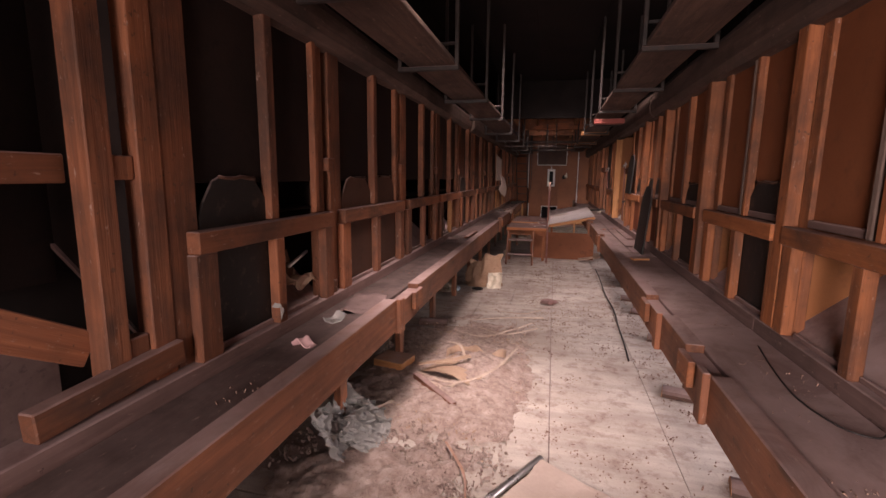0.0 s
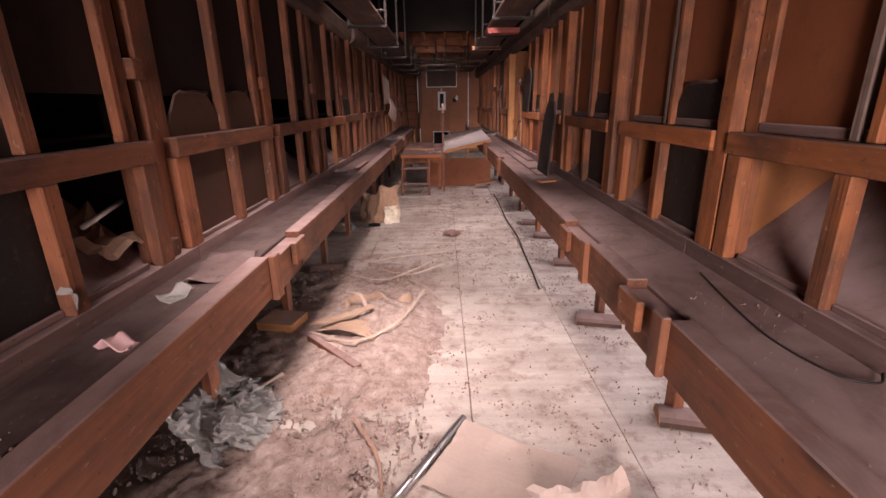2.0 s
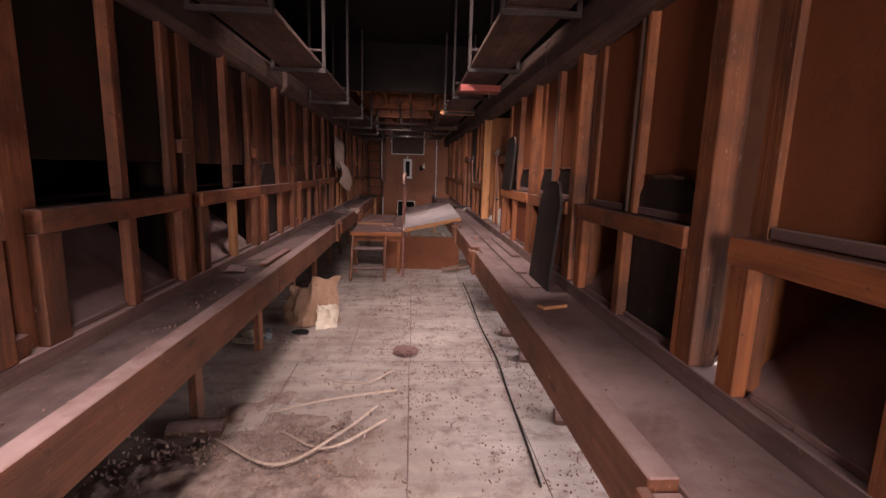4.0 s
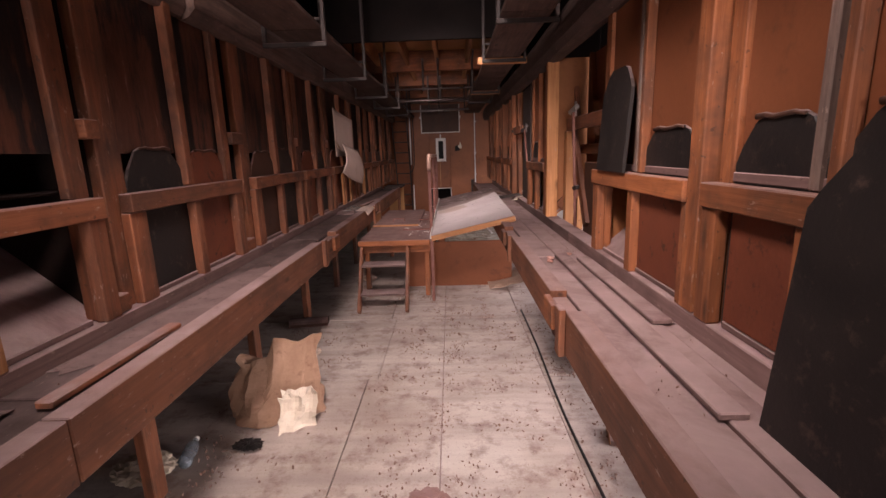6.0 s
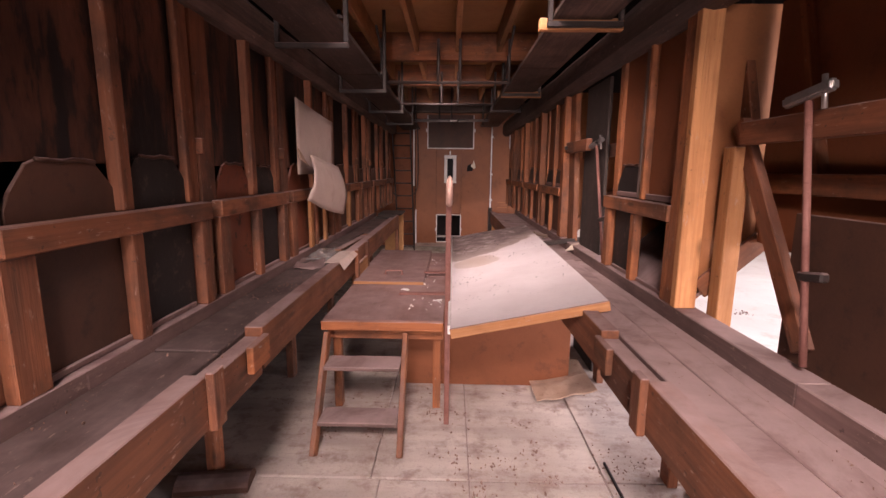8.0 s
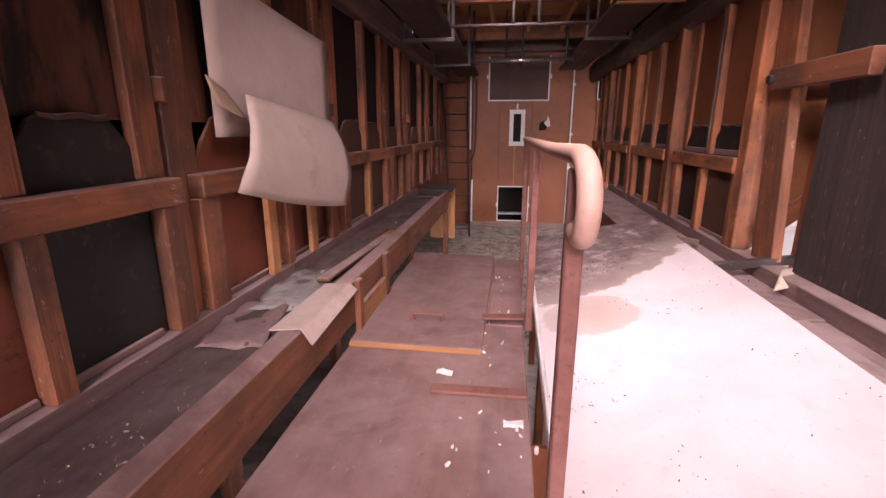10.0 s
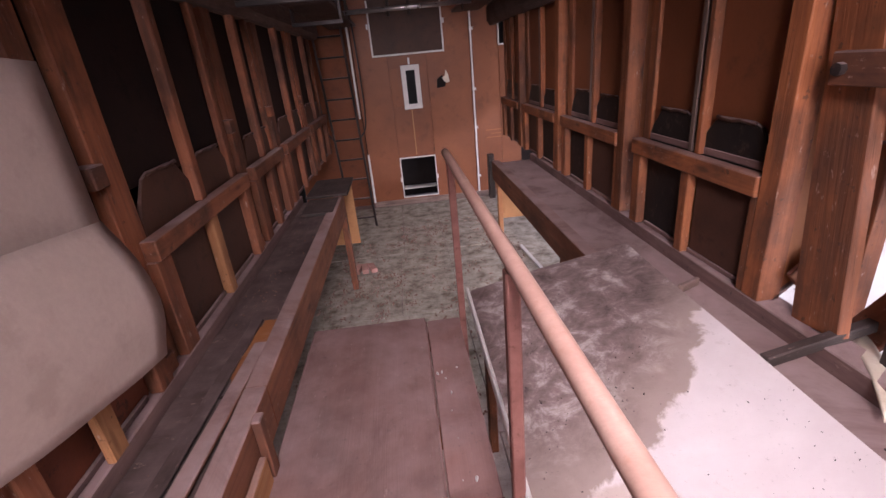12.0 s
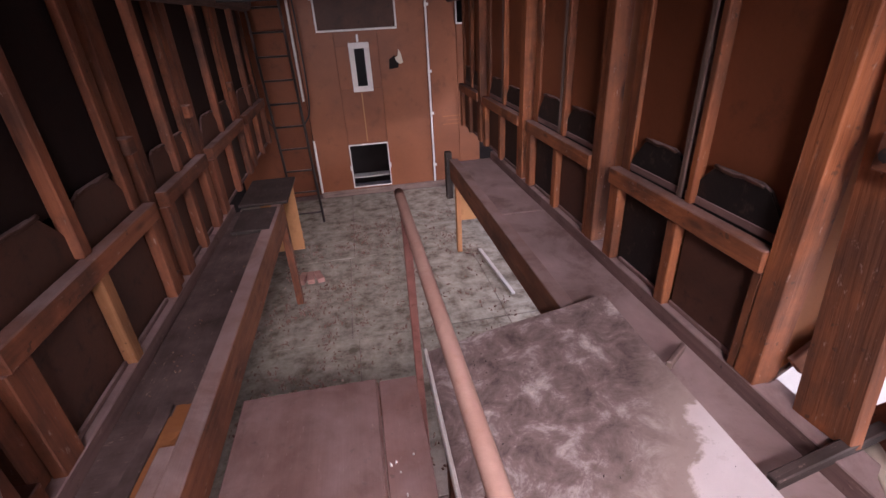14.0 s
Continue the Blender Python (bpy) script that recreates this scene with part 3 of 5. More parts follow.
def ledge(s, name, label, y0, y1, xf, splices, zt):
    """front beam in lengths, deck boards, wall sill, legs; splices: stretches where the beam is cut down"""
    led = thing(name, (s * 0.9, (y0 + y1) / 2, 0.0), label, "ledge", "ledges along the aisle")
    cuts = [y0]
    for a, b in splices:
        cuts += [a, b]
    cuts.append(y1)
    rng = random.Random(3 + s)
    for k in range(0, len(cuts), 2):
        a, b = cuts[k], cuts[k + 1]
        n = max(1, round((b - a) / 2.6))
        for i in range(n):
            c, d = a + (b - a) * i / n, a + (b - a) * (i + 1) / n - 0.004
            dz = rng.uniform(-0.004, 0.006)
            board("beam", led, M_BEAM, s * xf, s * (xf + 0.075), c, d, zt - 0.185 + dz, zt + dz)
    for a, b in splices:
        board("beam", led, M_BEAM, s * (xf + 0.006), s * (xf + 0.075), a + 0.004, b - 0.004, zt - 0.2, zt - 0.035)
        board("strap", led, M_BEAM, s * (xf - 0.03), s * (xf - 0.002), a - 0.02, a + 0.05, zt - 0.19, zt + 0.01)
        board("cleat", led, M_STUD, s * (xf - 0.03), s * (xf - 0.002), b - 0.16, b - 0.005, zt - 0.13, zt - 0.02)
    y = y0
    k = 0
    while y < y1:
        ln = min(rng.uniform(2.0, 2.9), y1 - y)
        if s < 0 or y < 3.0 or y > 8.5:
            strips = ((xf + 0.078, 1.058, 0.0),)
        else:
            strips = ((xf + 0.078, xf + 0.20, 0.0), (xf + 0.203, xf + 0.32, 0.004), (xf + 0.323, 1.058, -0.003))
        for x0, x1, dz in strips:
            z = zt - 0.022 + dz + rng.uniform(-0.003, 0.003)
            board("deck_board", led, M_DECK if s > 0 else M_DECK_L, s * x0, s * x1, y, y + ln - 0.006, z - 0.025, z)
        y += ln
        k += 1
    y = y0
    while y < y1:
        ln = min(2.44, y1 - y)
        board("sill", led, M_DECK, s * 1.062, s * 1.17, y, y + ln - 0.004, zt - 0.05, 0.928)
        y += ln
    # legs under the beam and at the back
    y = y0 + 0.35
    k = 0
    while y < y1 - 0.1:
        board("leg", led, M_STUD_L, s * 1.12, s * 1.17, y, y + 0.09, 0.0, zt - 0.051)
        board("cross_tie", led, M_STUD, s * (xf + 0.08), s * 1.16, y + 0.092, y + 0.13, zt - 0.14, zt - 0.052)
        y += 1.13
        k += 1
    return led


LEDGE_R = ledge(1, "ledge", "low timber ledge thick with mauve dust, along the stalls", -2.5, 13.38, 0.672, ((1.7, 2.02), (2.46, 2.9), (5.74, 6.02), (7.36, 7.82)), 0.885)
LEDGE_L = ledge(-1, "ledge", "dark timber ledge littered with dust, along the stalls", -2.5, 12.66, 0.735, ((2.31, 2.74), (7.33, 7.76)), 0.892)
for y in (9.57, 10.02):
    board("strap", LEDGE_L, M_BEAM, -0.733, -0.705, y, y + 0.05, 0.66, 0.905)
board("cleat", LEDGE_L, M_PALE, -0.733, -0.71, 9.63, 10.01, 0.66, 0.78)
# pale support at the far end of the dusty ledge
board("end_leg", LEDGE_R, M_PALE, 0.69, 0.735, 13.22, 13.28, 0, 0.84)
board("end_panel", LEDGE_R, M_PLYPALE, 0.75, 1.05, 13.3, 13.32, 0.3, 0.84)
board("end_cap", LEDGE_R, M_BLACKWOOD, 0.64, 0.7, 13.39, 13.46, 0.5, 0.95)
board("end_panel", LEDGE_L, M_PLYPALE, -1.02, -0.72, 13.2, 13.22, 0.25, 0.86)
board("end_leg", LEDGE_L, M_STUD_L, -0.79, -0.74, 12.67, 12.75, 0.0, 0.86)
for x0, x1, y0, y1 in ((-1.05, -0.7, 12.7, 13.3), (-1.0, -0.76, 12.2, 12.6)):
    board("loose_slab", thing("loose_board", ((x0 + x1) / 2, (y0 + y1) / 2, 0.875), "short charred board lying on the dusty ledge", "board"), M_BLACKWOOD, x0, x1, y0, y1, 0.876, 0.9)

# ---------------------------------------------------------------- stalls
Z0, ZR0, ZR1, ZT = 0.93, 1.31, 1.388, 2.24


def flap_outline(w, h):
    return [(0, 0), (w, 0), (w, h * 0.79), (w * 0.93, h * 0.86), (w * 0.8, h * 0.965), (w * 0.72, h), (w * 0.3, h), (w * 0.2, h * 0.975), (w * 0.07, h * 0.86), (0, h * 0.78)]


def flap(s, ya, yb, material, label, h=0.64, x=1.108):
    """a tongue-shaped board standing on the sill behind the rail"""
    key = ("flap", round(yb - ya, 2), h)
    if key not in MESHES:
        bm = prism_bm(flap_outline(round(yb - ya, 2), h), 0.014)
        bmesh.ops.bevel(bm, geom=list(bm.edges), offset=0.003, segments=1, affect="EDGES")
        MESHES[key] = mesh_from(bm, "tongue_board")
    m = Matrix.Translation((s * x if s > 0 else s * x - 0.014, ya, 0.929))
    ob = link_mesh("hatch_board", MESHES[key], material, None, m)
    w = yb - ya
    lip = [(-0.004 if s > 0 else 0.018, w * (0.26 + 0.1 * q), h - 0.006 + 0.004 * math.sin(q * 2.1 + ya)) for q in range(6)]
    part("curled_lip", tube_bm(lip, 0.008, 8, True, lambda f: 0.75 + 0.35 * f), M_FLAPBROWN, ob, "peeled brown lip rolled over the top", m, True)
    return tagged(ob, label, "hatch board", "hatch boards in the stalls")


FLAPS = {"k": (M_FLAP, "black tarred hatch board with a rounded top, set in a stall"),
         "b": (M_FLAPBROWN, "brown hardboard hatch board with a rounded top, set in a stall"),
         "r": (M_FLAPRED, "peeling reddish hatch board with blackened patches, set in a stall")}


def stall(s, y0, y1, near, far, seed):
    """one timber stall front; near and far: what fills its two low openings ('o' is open)"""
    rng = random.Random(seed)
    right = s > 0
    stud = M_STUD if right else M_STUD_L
    # left panels are peeling black along the middle stretch, near-black elsewhere
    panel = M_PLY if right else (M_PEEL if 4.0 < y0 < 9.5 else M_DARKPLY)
    label = ("orange-brown timber stall front with reddish plywood panels" if right else "dusty darker timber stall front with near-black panels")
    st = thing("stall_front", (s * 1.1, (y0 + y1) / 2, Z0), label, "stall", "stall fronts along the aisle")

    def b(name, mat, xa, xb, ya, yb, za, zb, lab=""):
        return board(name, st, mat, s * xa, s * xb, ya, yb, za, zb, lab)

    j = lambda a: rng.uniform(-a, a)
    wp = 0.085 if right else 0.13
    ym = (y0 + y1) / 2 + (0.02 if right else 0.03)
    b("post", stud, 1.06 if right else 1.104, 1.15, y0, y0 + wp, Z0, ZT)
    b("post", stud, 1.106 + j(0.002), 1.15, y1 - 0.075, y1, Z0, ZT)
    ya, yb = y0 + wp + 0.002, y1 - 0.077
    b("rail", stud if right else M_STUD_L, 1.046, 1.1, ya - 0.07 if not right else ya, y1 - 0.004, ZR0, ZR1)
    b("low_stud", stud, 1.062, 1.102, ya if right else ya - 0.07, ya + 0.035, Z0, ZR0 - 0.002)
    b("low_stud", stud, 1.058, 1.104, y1 - 0.085, y1 - 0.006, Z0, ZR0 - 0.002)
    # some left middle studs are pale: light from a gap is put into their colour
    b("low_stud", M_PALE if (not right and seed % 5 == 3) else stud, 1.058, 1.104, ym - 0.03, ym + 0.03, Z0, ZR0 - 0.002)
    # thin upper battens and panel
    if right:
        b("batten", stud, 1.082, 1.124, ym - 0.045, ym - 0.012, ZR1 + 0.002, ZT)
        b("batten", M_GREY, 1.09, 1.124, ym + 0.02, ym + 0.05, ZR1 + 0.002, ZT)
        b("batten", stud, 1.095, 1.124, ya, ya + 0.03, ZR1 + 0.002, ZT)
        b("panel_strip", M_DECK, 1.104, 1.124, ya + 0.032, yb, ZR1 + 0.002, ZR1 + 0.035)
    else:
        b("batten", stud, 1.075, 1.124, ym - 0.03, ym + 0.025, ZR1 + 0.002, ZT)
        b("batten", stud, 1.09, 1.124, yb - 0.035, yb, ZR1 + 0.002, ZT)
    b("panel", panel, 1.126, 1.138, ya, yb, ZR1 + 0.03 if right else ZR1 + 0.16, ZT)
    b("bottom_strip", M_DECK, 1.09, 1.104, ya + 0.037, ym - 0.032, Z0, Z0 + 0.022)
    b("bottom_strip", M_DECK, 1.09, 1.104, ym + 0.032, yb - 0.037, Z0, Z0 + 0.022)
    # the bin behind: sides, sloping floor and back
    # sides are orange on the right, near-black on the left; tops near-black
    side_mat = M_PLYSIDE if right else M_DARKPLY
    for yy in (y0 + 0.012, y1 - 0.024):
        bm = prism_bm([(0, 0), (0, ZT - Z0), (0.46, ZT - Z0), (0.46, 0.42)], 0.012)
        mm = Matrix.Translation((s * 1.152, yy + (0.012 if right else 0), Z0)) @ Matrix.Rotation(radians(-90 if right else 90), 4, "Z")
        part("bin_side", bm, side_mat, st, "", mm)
    bm = bmesh.new()
    vs = [bm.verts.new(c) for c in ((s * 1.12, y0, Z0 - 0.01), (s * 1.12, y1, Z0 - 0.01), (s * 1.63, y1, Z0 + 0.43), (s * 1.63, y0, Z0 + 0.43))]
    bm.faces.new(vs)
    thicken(bm, 0.012)
    part("bin_floor", bm, M_DECK, st)
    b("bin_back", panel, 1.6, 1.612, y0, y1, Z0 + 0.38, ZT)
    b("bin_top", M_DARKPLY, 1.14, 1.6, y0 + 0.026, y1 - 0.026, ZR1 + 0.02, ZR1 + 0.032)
    # fillings of the two low openings
    for code, pa, pb in ((near, ya + 0.006, ym - 0.006), (far, ym + 0.006, yb - 0.006)):
        if code in FLAPS:
            flap(s, pa, pb, *FLAPS[code if not right else "k"], h=0.64 + j(0.02), x=1.107)
            if right and code != "k":
                b("low_panel", M_FLAPRED if code == "r" else M_FLAPBROWN, 1.091, 1.103, pa + 0.036, pb - 0.036, Z0 + 0.024, ZR0 - 0.004, "reddish-brown low panel")
    return st


RIGHT = ((1.12, 2.19, "o", "o"), (2.2, 3.26, "k", "o"), (3.385, 4.5, "k", "o"), (4.6, 5.54, "r", "r"), (5.56, 6.71, "r", "o"),
         (8.05, 9.05, "o", "k"), (10.27, 11.28, "b", "k"), (11.4, 12.44, "b", "k"), (12.53, 13.62, "k", "b"), (13.72, 14.6, "b", "b"))
LEFT = ((1.16, 2.2, "k", "o"), (2.27, 3.42, "b", "b"), (3.48, 4.55, "o", "o"), (4.63, 5.7, "o", "o"), (5.77, 6.84, "k", "r"),
        (6.98, 8.04, "b", "k"), (8.06, 9.03, "r", "k"), (9.05, 10.28, "r", "r"), (10.35, 11.48, "b", "b"), (11.55, 12.33, "b", "b"), (12.4, 13.48, "b", "k"), (13.55, 14.6, "b", "b"))
for k, (a, b, n, f) in enumerate(RIGHT):
    stall(1, a, b, n, f, 20 + k)
for k, (a, b, n, f) in enumerate(LEFT):
    stall(-1, a, b, n, f, 60 + k)
stall(1, -2.45, -1.4, "k", "k", 7)
stall(1, -1.3, -0.2, "k", "b", 8)

# short blocks that tie neighbouring stall posts together
for k in range(len(LEFT) - 1):
    a, b = LEFT[k][1], LEFT[k + 1][0]
    tie = thing("spacer_block", (-1.1, (a + b) / 2, 1.62), "short wooden spacer block nailed between stall posts", "block", "spacer blocks between stalls")
    board("spacer", tie, M_STUD_L, -1.145, -1.075, a - 0.0, b + 0.0, 1.6, 1.67)
    board("spacer", tie, M_STUD_L, -1.145, -1.07, a - 0.0, b + 0.0, 0.93, 1.0)

# ---------------------------------------------------------------- beams and hangers overhead


def roof_beam(name, label, x, y0, y1, z, w, h, mat, seed):
    """a rough-hewn beam with waney edges"""
    bm = bmesh.new()
    n, seg = int((y1 - y0) / 0.16), 12
    rng = random.Random(seed)
    rings = []
    for i in range(n + 1):
        y = y0 + (y1 - y0) * i / n
        ring = []
        for k in range(seg):
            a = 2 * math.pi * k / seg
            q = 0.92 + 0.14 * noise.noise(Vector((math.cos(a) * 1.3 + seed, y * 0.8, math.sin(a) * 1.3)))
            c, sn = math.cos(a), math.sin(a)
            sq = 1 / max(abs(c), abs(sn)) * 0.72 + 0.28
            q += 0.05 * noise.noise(Vector((c * 3 + seed, y * 3.1, sn * 3)))
            ring.append(bm.verts.new((c * sq * w / 2 * q, y - y0, sn * sq * h / 2 * q)))
        rings.append(ring)
    for r0, r1 in zip(rings, rings[1:]):
        for k in range(seg):
            bm.faces.new((r0[k], r0[(k + 1) % seg], r1[(k + 1) % seg], r1[k]))
    bm.faces.new(rings[0])
    bm.faces.new(rings[-1])
    # grain along the beam's own x
    bmesh.ops.rotate(bm, verts=bm.verts, matrix=Matrix.Rotation(radians(-90), 3, "Z"))
    ob = part(name, bm, mat, None, "", Matrix.Translation((x, y0, z)) @ Matrix.Rotation(radians(90), 4, "Z"))
    return tagged(ob, label, "beam", "beams over the aisle")


roof_beam("roof_beam", "dusty rough-hewn beam resting on the stall posts", -1.1, 6.5, 14.9, 2.32, 0.16, 0.24, M_LOG, 1)
roof_beam("roof_beam", "dark rough-hewn beam resting on the stall posts", -1.12, -2.5, 4.05, 2.32, 0.17, 0.23, M_LOG, 2)
roof_beam("roof_beam", "dark rough-hewn beam resting on the stall posts", -1.13, 4.07, 6.48, 2.32, 0.15, 0.23, M_LOG, 3)
roof_beam("roof_beam", "dark square beam resting on the stall posts", 1.1, -2.5, 5.2, 2.33, 0.17, 0.28, M_LOG, 4)
roof_beam("roof_beam", "dark square beam resting on the stall posts", 1.1, 5.22, 15.1, 2.335, 0.18, 0.29, M_LOG, 5)


def hanger(s, y, z, plank):
    """a steel stirrup hung from the loft"""
    h = thing("steel_hanger", (s * 0.75, y, z), "black steel stirrup hanger hung from the ceiling", "hanger", "steel hangers over the aisle")
    for x in (0.57, 0.97):
        board("rod", h, M_STEEL, s * x, s * (x + 0.028), y, y + 0.028, z + 0.02, 3.44)
    board("stirrup", h, M_STEEL, s * 0.57, s * 0.998, y, y + 0.03, z - 0.012, z + 0.02)
    board("brace_bar", h, M_STEEL, s * 0.6, s * 0.968, y + 0.004, y + 0.024, z + 0.15, z + 0.17)
    if plank:
        board("bearer", h, M_PALE, s * 0.53, s * 1.01, y + 0.034, y + 0.085, z - 0.02, z + 0.045, "pale softwood bearer")


for k, y in enumerate((0.5, 1.8, 3.1, 4.5, 5.9, 7.27, 8.76, 10.3, 11.8, 13.3)):
    hanger(-1, y, 2.24 if k > 4 else 2.3, False)
for k, y in enumerate((0.5, 1.8, 3.1, 4.5, 5.9, 7.36, 8.75, 11.2, 12.6)):
    hanger(1, y, 2.36, k in (6, 7))
for s, x0 in ((1, 0.6), (-1, 0.6)):
    tr = thing("overhead_board", (s * 0.78, 6, 2.4), "long dusty grey board lying on the steel hangers", "board", "boards over the aisle")
    y = -1.0
    while y < 13.0:
        board("plank", tr, M_LOG, s * x0, s * (x0 + 0.34), y, y + 2.75, 2.395 if s > 0 else 2.335, 2.425 if s > 0 else 2.365)
        y += 2.76
sign = thing("red_plate", (0.78, 6.5, 2.3), "small dusty red-painted steel plate under the hanger board", "plate")
board("plate", sign, M_REDPAINT, 0.57, 0.95, 6.45, 6.6, 2.29, 2.35)

# joists of the floor above the far end, lit from below
jo = thing("loft_joists", (0, 11.5, 2.75), "orange floor joists and headers of the loft above", "joists")
for a, b in ((9.5, 10.95), (11.07, 12.4), (12.52, 14.2)):
    for x in (-0.78, -0.36, 0.06, 0.48, 0.9):
        board("joist", jo, M_PALE, x, x + 0.045, a, b, 2.74, 2.93)
    board("header", jo, M_STUD, -1.1, 1.15, b, b + 0.1, 2.66, 2.93)
board("loft_floor", jo, M_PLYPALE, -1.15, 1.2, 9.4, 14.4, 2.932, 2.95)
# near-black sheet closing the loft, in place of its unlit depth
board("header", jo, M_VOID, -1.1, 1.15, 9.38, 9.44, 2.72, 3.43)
bar = thing("steel_bar", (0, 13.1, 2.36), "long bright steel bar hung across the aisle", "bar")
part("bar", tube_bm([(-0.62, 13.9, 2.36), (0.64, 13.9, 2.37)], 0.022), M_SHINY, bar, "", Matrix.Identity(4) @ Matrix.Translation((0, 0, 0)), True)
for x in (-0.58, -0.18, 0.02, 0.55):
    part("hanger_rod", tube_bm([(x, 13.9, 2.3), (x, 13.9, 2.94)], 0.014, 8), M_STEEL, bar, "", None, True)
gan = thing("steel_gantry", (0, 11.4, 2.5), "thin black steel frame hung under the loft joists", "frame")
for y in (10.4, 11.8):
    for x in (-0.62, -0.1, 0.1, 0.55):
        part("upright", tube_bm([(x, y, 2.32), (x, y, 2.72)], 0.014, 8), M_STEEL, gan, "", None, True)
    part("crossbar", tube_bm([(-0.64, y, 2.34), (0.57, y, 2.34)], 0.013, 8), M_STEEL, gan, "", None, True)
for x in (-0.62, 0.55):
    part("side_bar", tube_bm([(x, 10.4, 2.34), (x, 11.8, 2.34)], 0.013, 8), M_STEEL, gan, "", None, True)
    part("diagonal", tube_bm([(x, 10.1, 2.74), (x, 11.0, 2.34)], 0.011, 8), M_STEEL, gan, "", None, True)

# ---------------------------------------------------------------- bays left without a stall front


def taper_board(name, parent, material, a, b, w0, w1, thick, out=(1, 0, 0), label=""):
    """a flat plank from a to b, w0 wide at a and w1 at b; out: the way its face looks"""
    a, b = Vector(a), Vector(b)
    l = (b - a).length
    ax = (b - a).normalized()
    nz = (Vector(out) - ax * ax.dot(Vector(out))).normalized()
    m = Matrix((ax, nz.cross(ax), nz)).transposed().to_4x4()
    bm = bmesh.new()
    bmesh.ops.create_cube(bm, size=1)
    for v in bm.verts:
        v.co = Vector((v.co.x * l, v.co.y * (w0 if v.co.x < 0 else w1), v.co.z * thick))
    bmesh.ops.bevel(bm, geom=list(bm.edges), offset=0.004, segments=1, affect="EDGES")
    return part(name, bm, material, parent, label, Matrix.Translation((a + b) / 2) @ m)


def open_bay(y0, y1, low, label, tilt, posts=2, xb=1.4):
    """only the back of the bin is left: a plywood back with battens, rails, and posts; a brace edges the next bin's side"""
    ob = thing("open_bay", (1.3, (y0 + y1) / 2, 0.0), label, "stall", "open bays along the aisle")
    w = y1 - y0
    up = 0.0 if posts == 1 else 0.1
    bm = prism_bm([(0.0, low + up), (w * 0.45, low + up * 2.2), (w * 0.75, low), (w, low + 0.02), (w, ZT), (0, ZT)], 0.014)
    part("leaning_panel", bm, M_PLY, ob, "", Matrix.Translation((xb, y0, 0)))
    for f, wd in ((0.12, 0.06), (0.5, 0.05), (0.82, 0.05)):
        strut("batten", ob, M_STUD, (xb - 0.016, y0 + w * f - tilt, low + 0.24), (xb - 0.016, y0 + w * f + tilt * 0.6, ZT), wd, 0.03)
    if posts == 2:
        board("post", ob, M_PALE, 1.18, 1.25, y1 - 0.15, y1 - 0.08, 0.0, ZT)
        board("post", ob, M_PALE, 1.255, 1.325, y1 - 0.145, y1 - 0.075, 0.0, ZT)
        board("stub", ob, M_STUD, 1.328, 1.42, y1 - 0.14, y1 - 0.09, 0.86, 0.94)
        board("stub_post", ob, M_PALE, 1.19, 1.23, y1 - 0.04, y1 - 0.004, 0.0, 1.02)
    elif posts == 1:
        board("post", ob, M_PALE, 1.2, 1.27, y1 - 0.12, y1 - 0.04, 0.0, 1.645)
    board("rail", ob, M_STUD_L, 1.36 if posts == 2 else 1.19, 1.4 if posts == 2 else 1.235, y0 + 0.02, y1 - 0.152 if posts != 2 else y1 - 0.13, 1.65, 1.74)
    board("rail", ob, M_STUD, xb - 0.06, xb - 0.016, y0 + 0.02, y1 - 0.02, low + 0.24, low + 0.32)
    taper_board("edge_brace", ob, M_STUD, (1.17, y1 - 0.012, 1.01), (1.62, y1 - 0.012, 1.42), 0.09, 0.09, 0.022, (0, -1, 0))
    for xx, yy in ((1.7, y0 + w * 0.25), (1.95, y0 + w * 0.62)):
        board("stub_post", ob, M_PALE, xx, xx + 0.07, yy, yy + 0.09, 0.0, 1.46)
    strut("brace", ob, M_PALE, (1.745, y0 + w * 0.1, 0.05), (1.745, y0 + w * 0.8, 1.15), 0.04, 0.09)
    board("bottom_rail", ob, M_PALE, 1.7, 1.745, y0, y1, 0.28, 0.36)
    return ob


open_bay(-0.15, 1.115, 1.3, "open bay with pale paired posts and a plywood back", 0.02, 2, 1.6)
open_bay(6.74, 8.04, 1.22, "open bay with a leaning plywood back and crossed braces", 0.14, 1)
open_bay(9.1, 10.26, 1.3, "open bay with heavy knotty posts and a low gap to daylight", 0.05, 0, 1.6)
kp = thing("heavy_post", (1.13, 10.08, 0.93), "heavy knotty reddish plank post slanting on the ledge sill", "post", "heavy posts of the open bay")
taper_board("post", kp, M_STUD, (1.13, 10.075, 0.93), (1.13, 10.2, 2.22), 0.18, 0.16, 0.045)
kp = thing("heavy_post", (1.3, 10.21, 0.0), "knotty reddish post standing behind the plank", "post", "heavy posts of the open bay")
board("post", kp, M_STUD, 1.33, 1.4, 10.17, 10.24, 0.0, 1.5)
bp = thing("dark_board", (1.16, 9.87, 0.0), "smoke-black upright board closing part of the open bay", "board")
board("panel", bp, M_BLACKWOOD, 1.14, 1.165, 9.35, 9.88, 0.0, 2.2)
bp = thing("slanting_brace", (1.3, 9.95, 0.0), "wide timber brace slanting through the open bay", "brace")
taper_board("timber", bp, M_STUD_L, (1.3, 10.12, 0.78), (1.3, 9.8, 1.36), 0.12, 0.12, 0.035)
taper_board("timber", bp, M_PALE, (1.34, 10.1, 0.6), (1.34, 9.78, 1.2), 0.05, 0.05, 0.035)
bra = thing("corbel_block", (1.09, 9.9, 1.74), "timber arm bolted to a post with a rusty bolt", "block")
board("arm", bra, M_STUD_L, 1.055, 1.1, 9.55, 10.17, 1.7, 1.79)
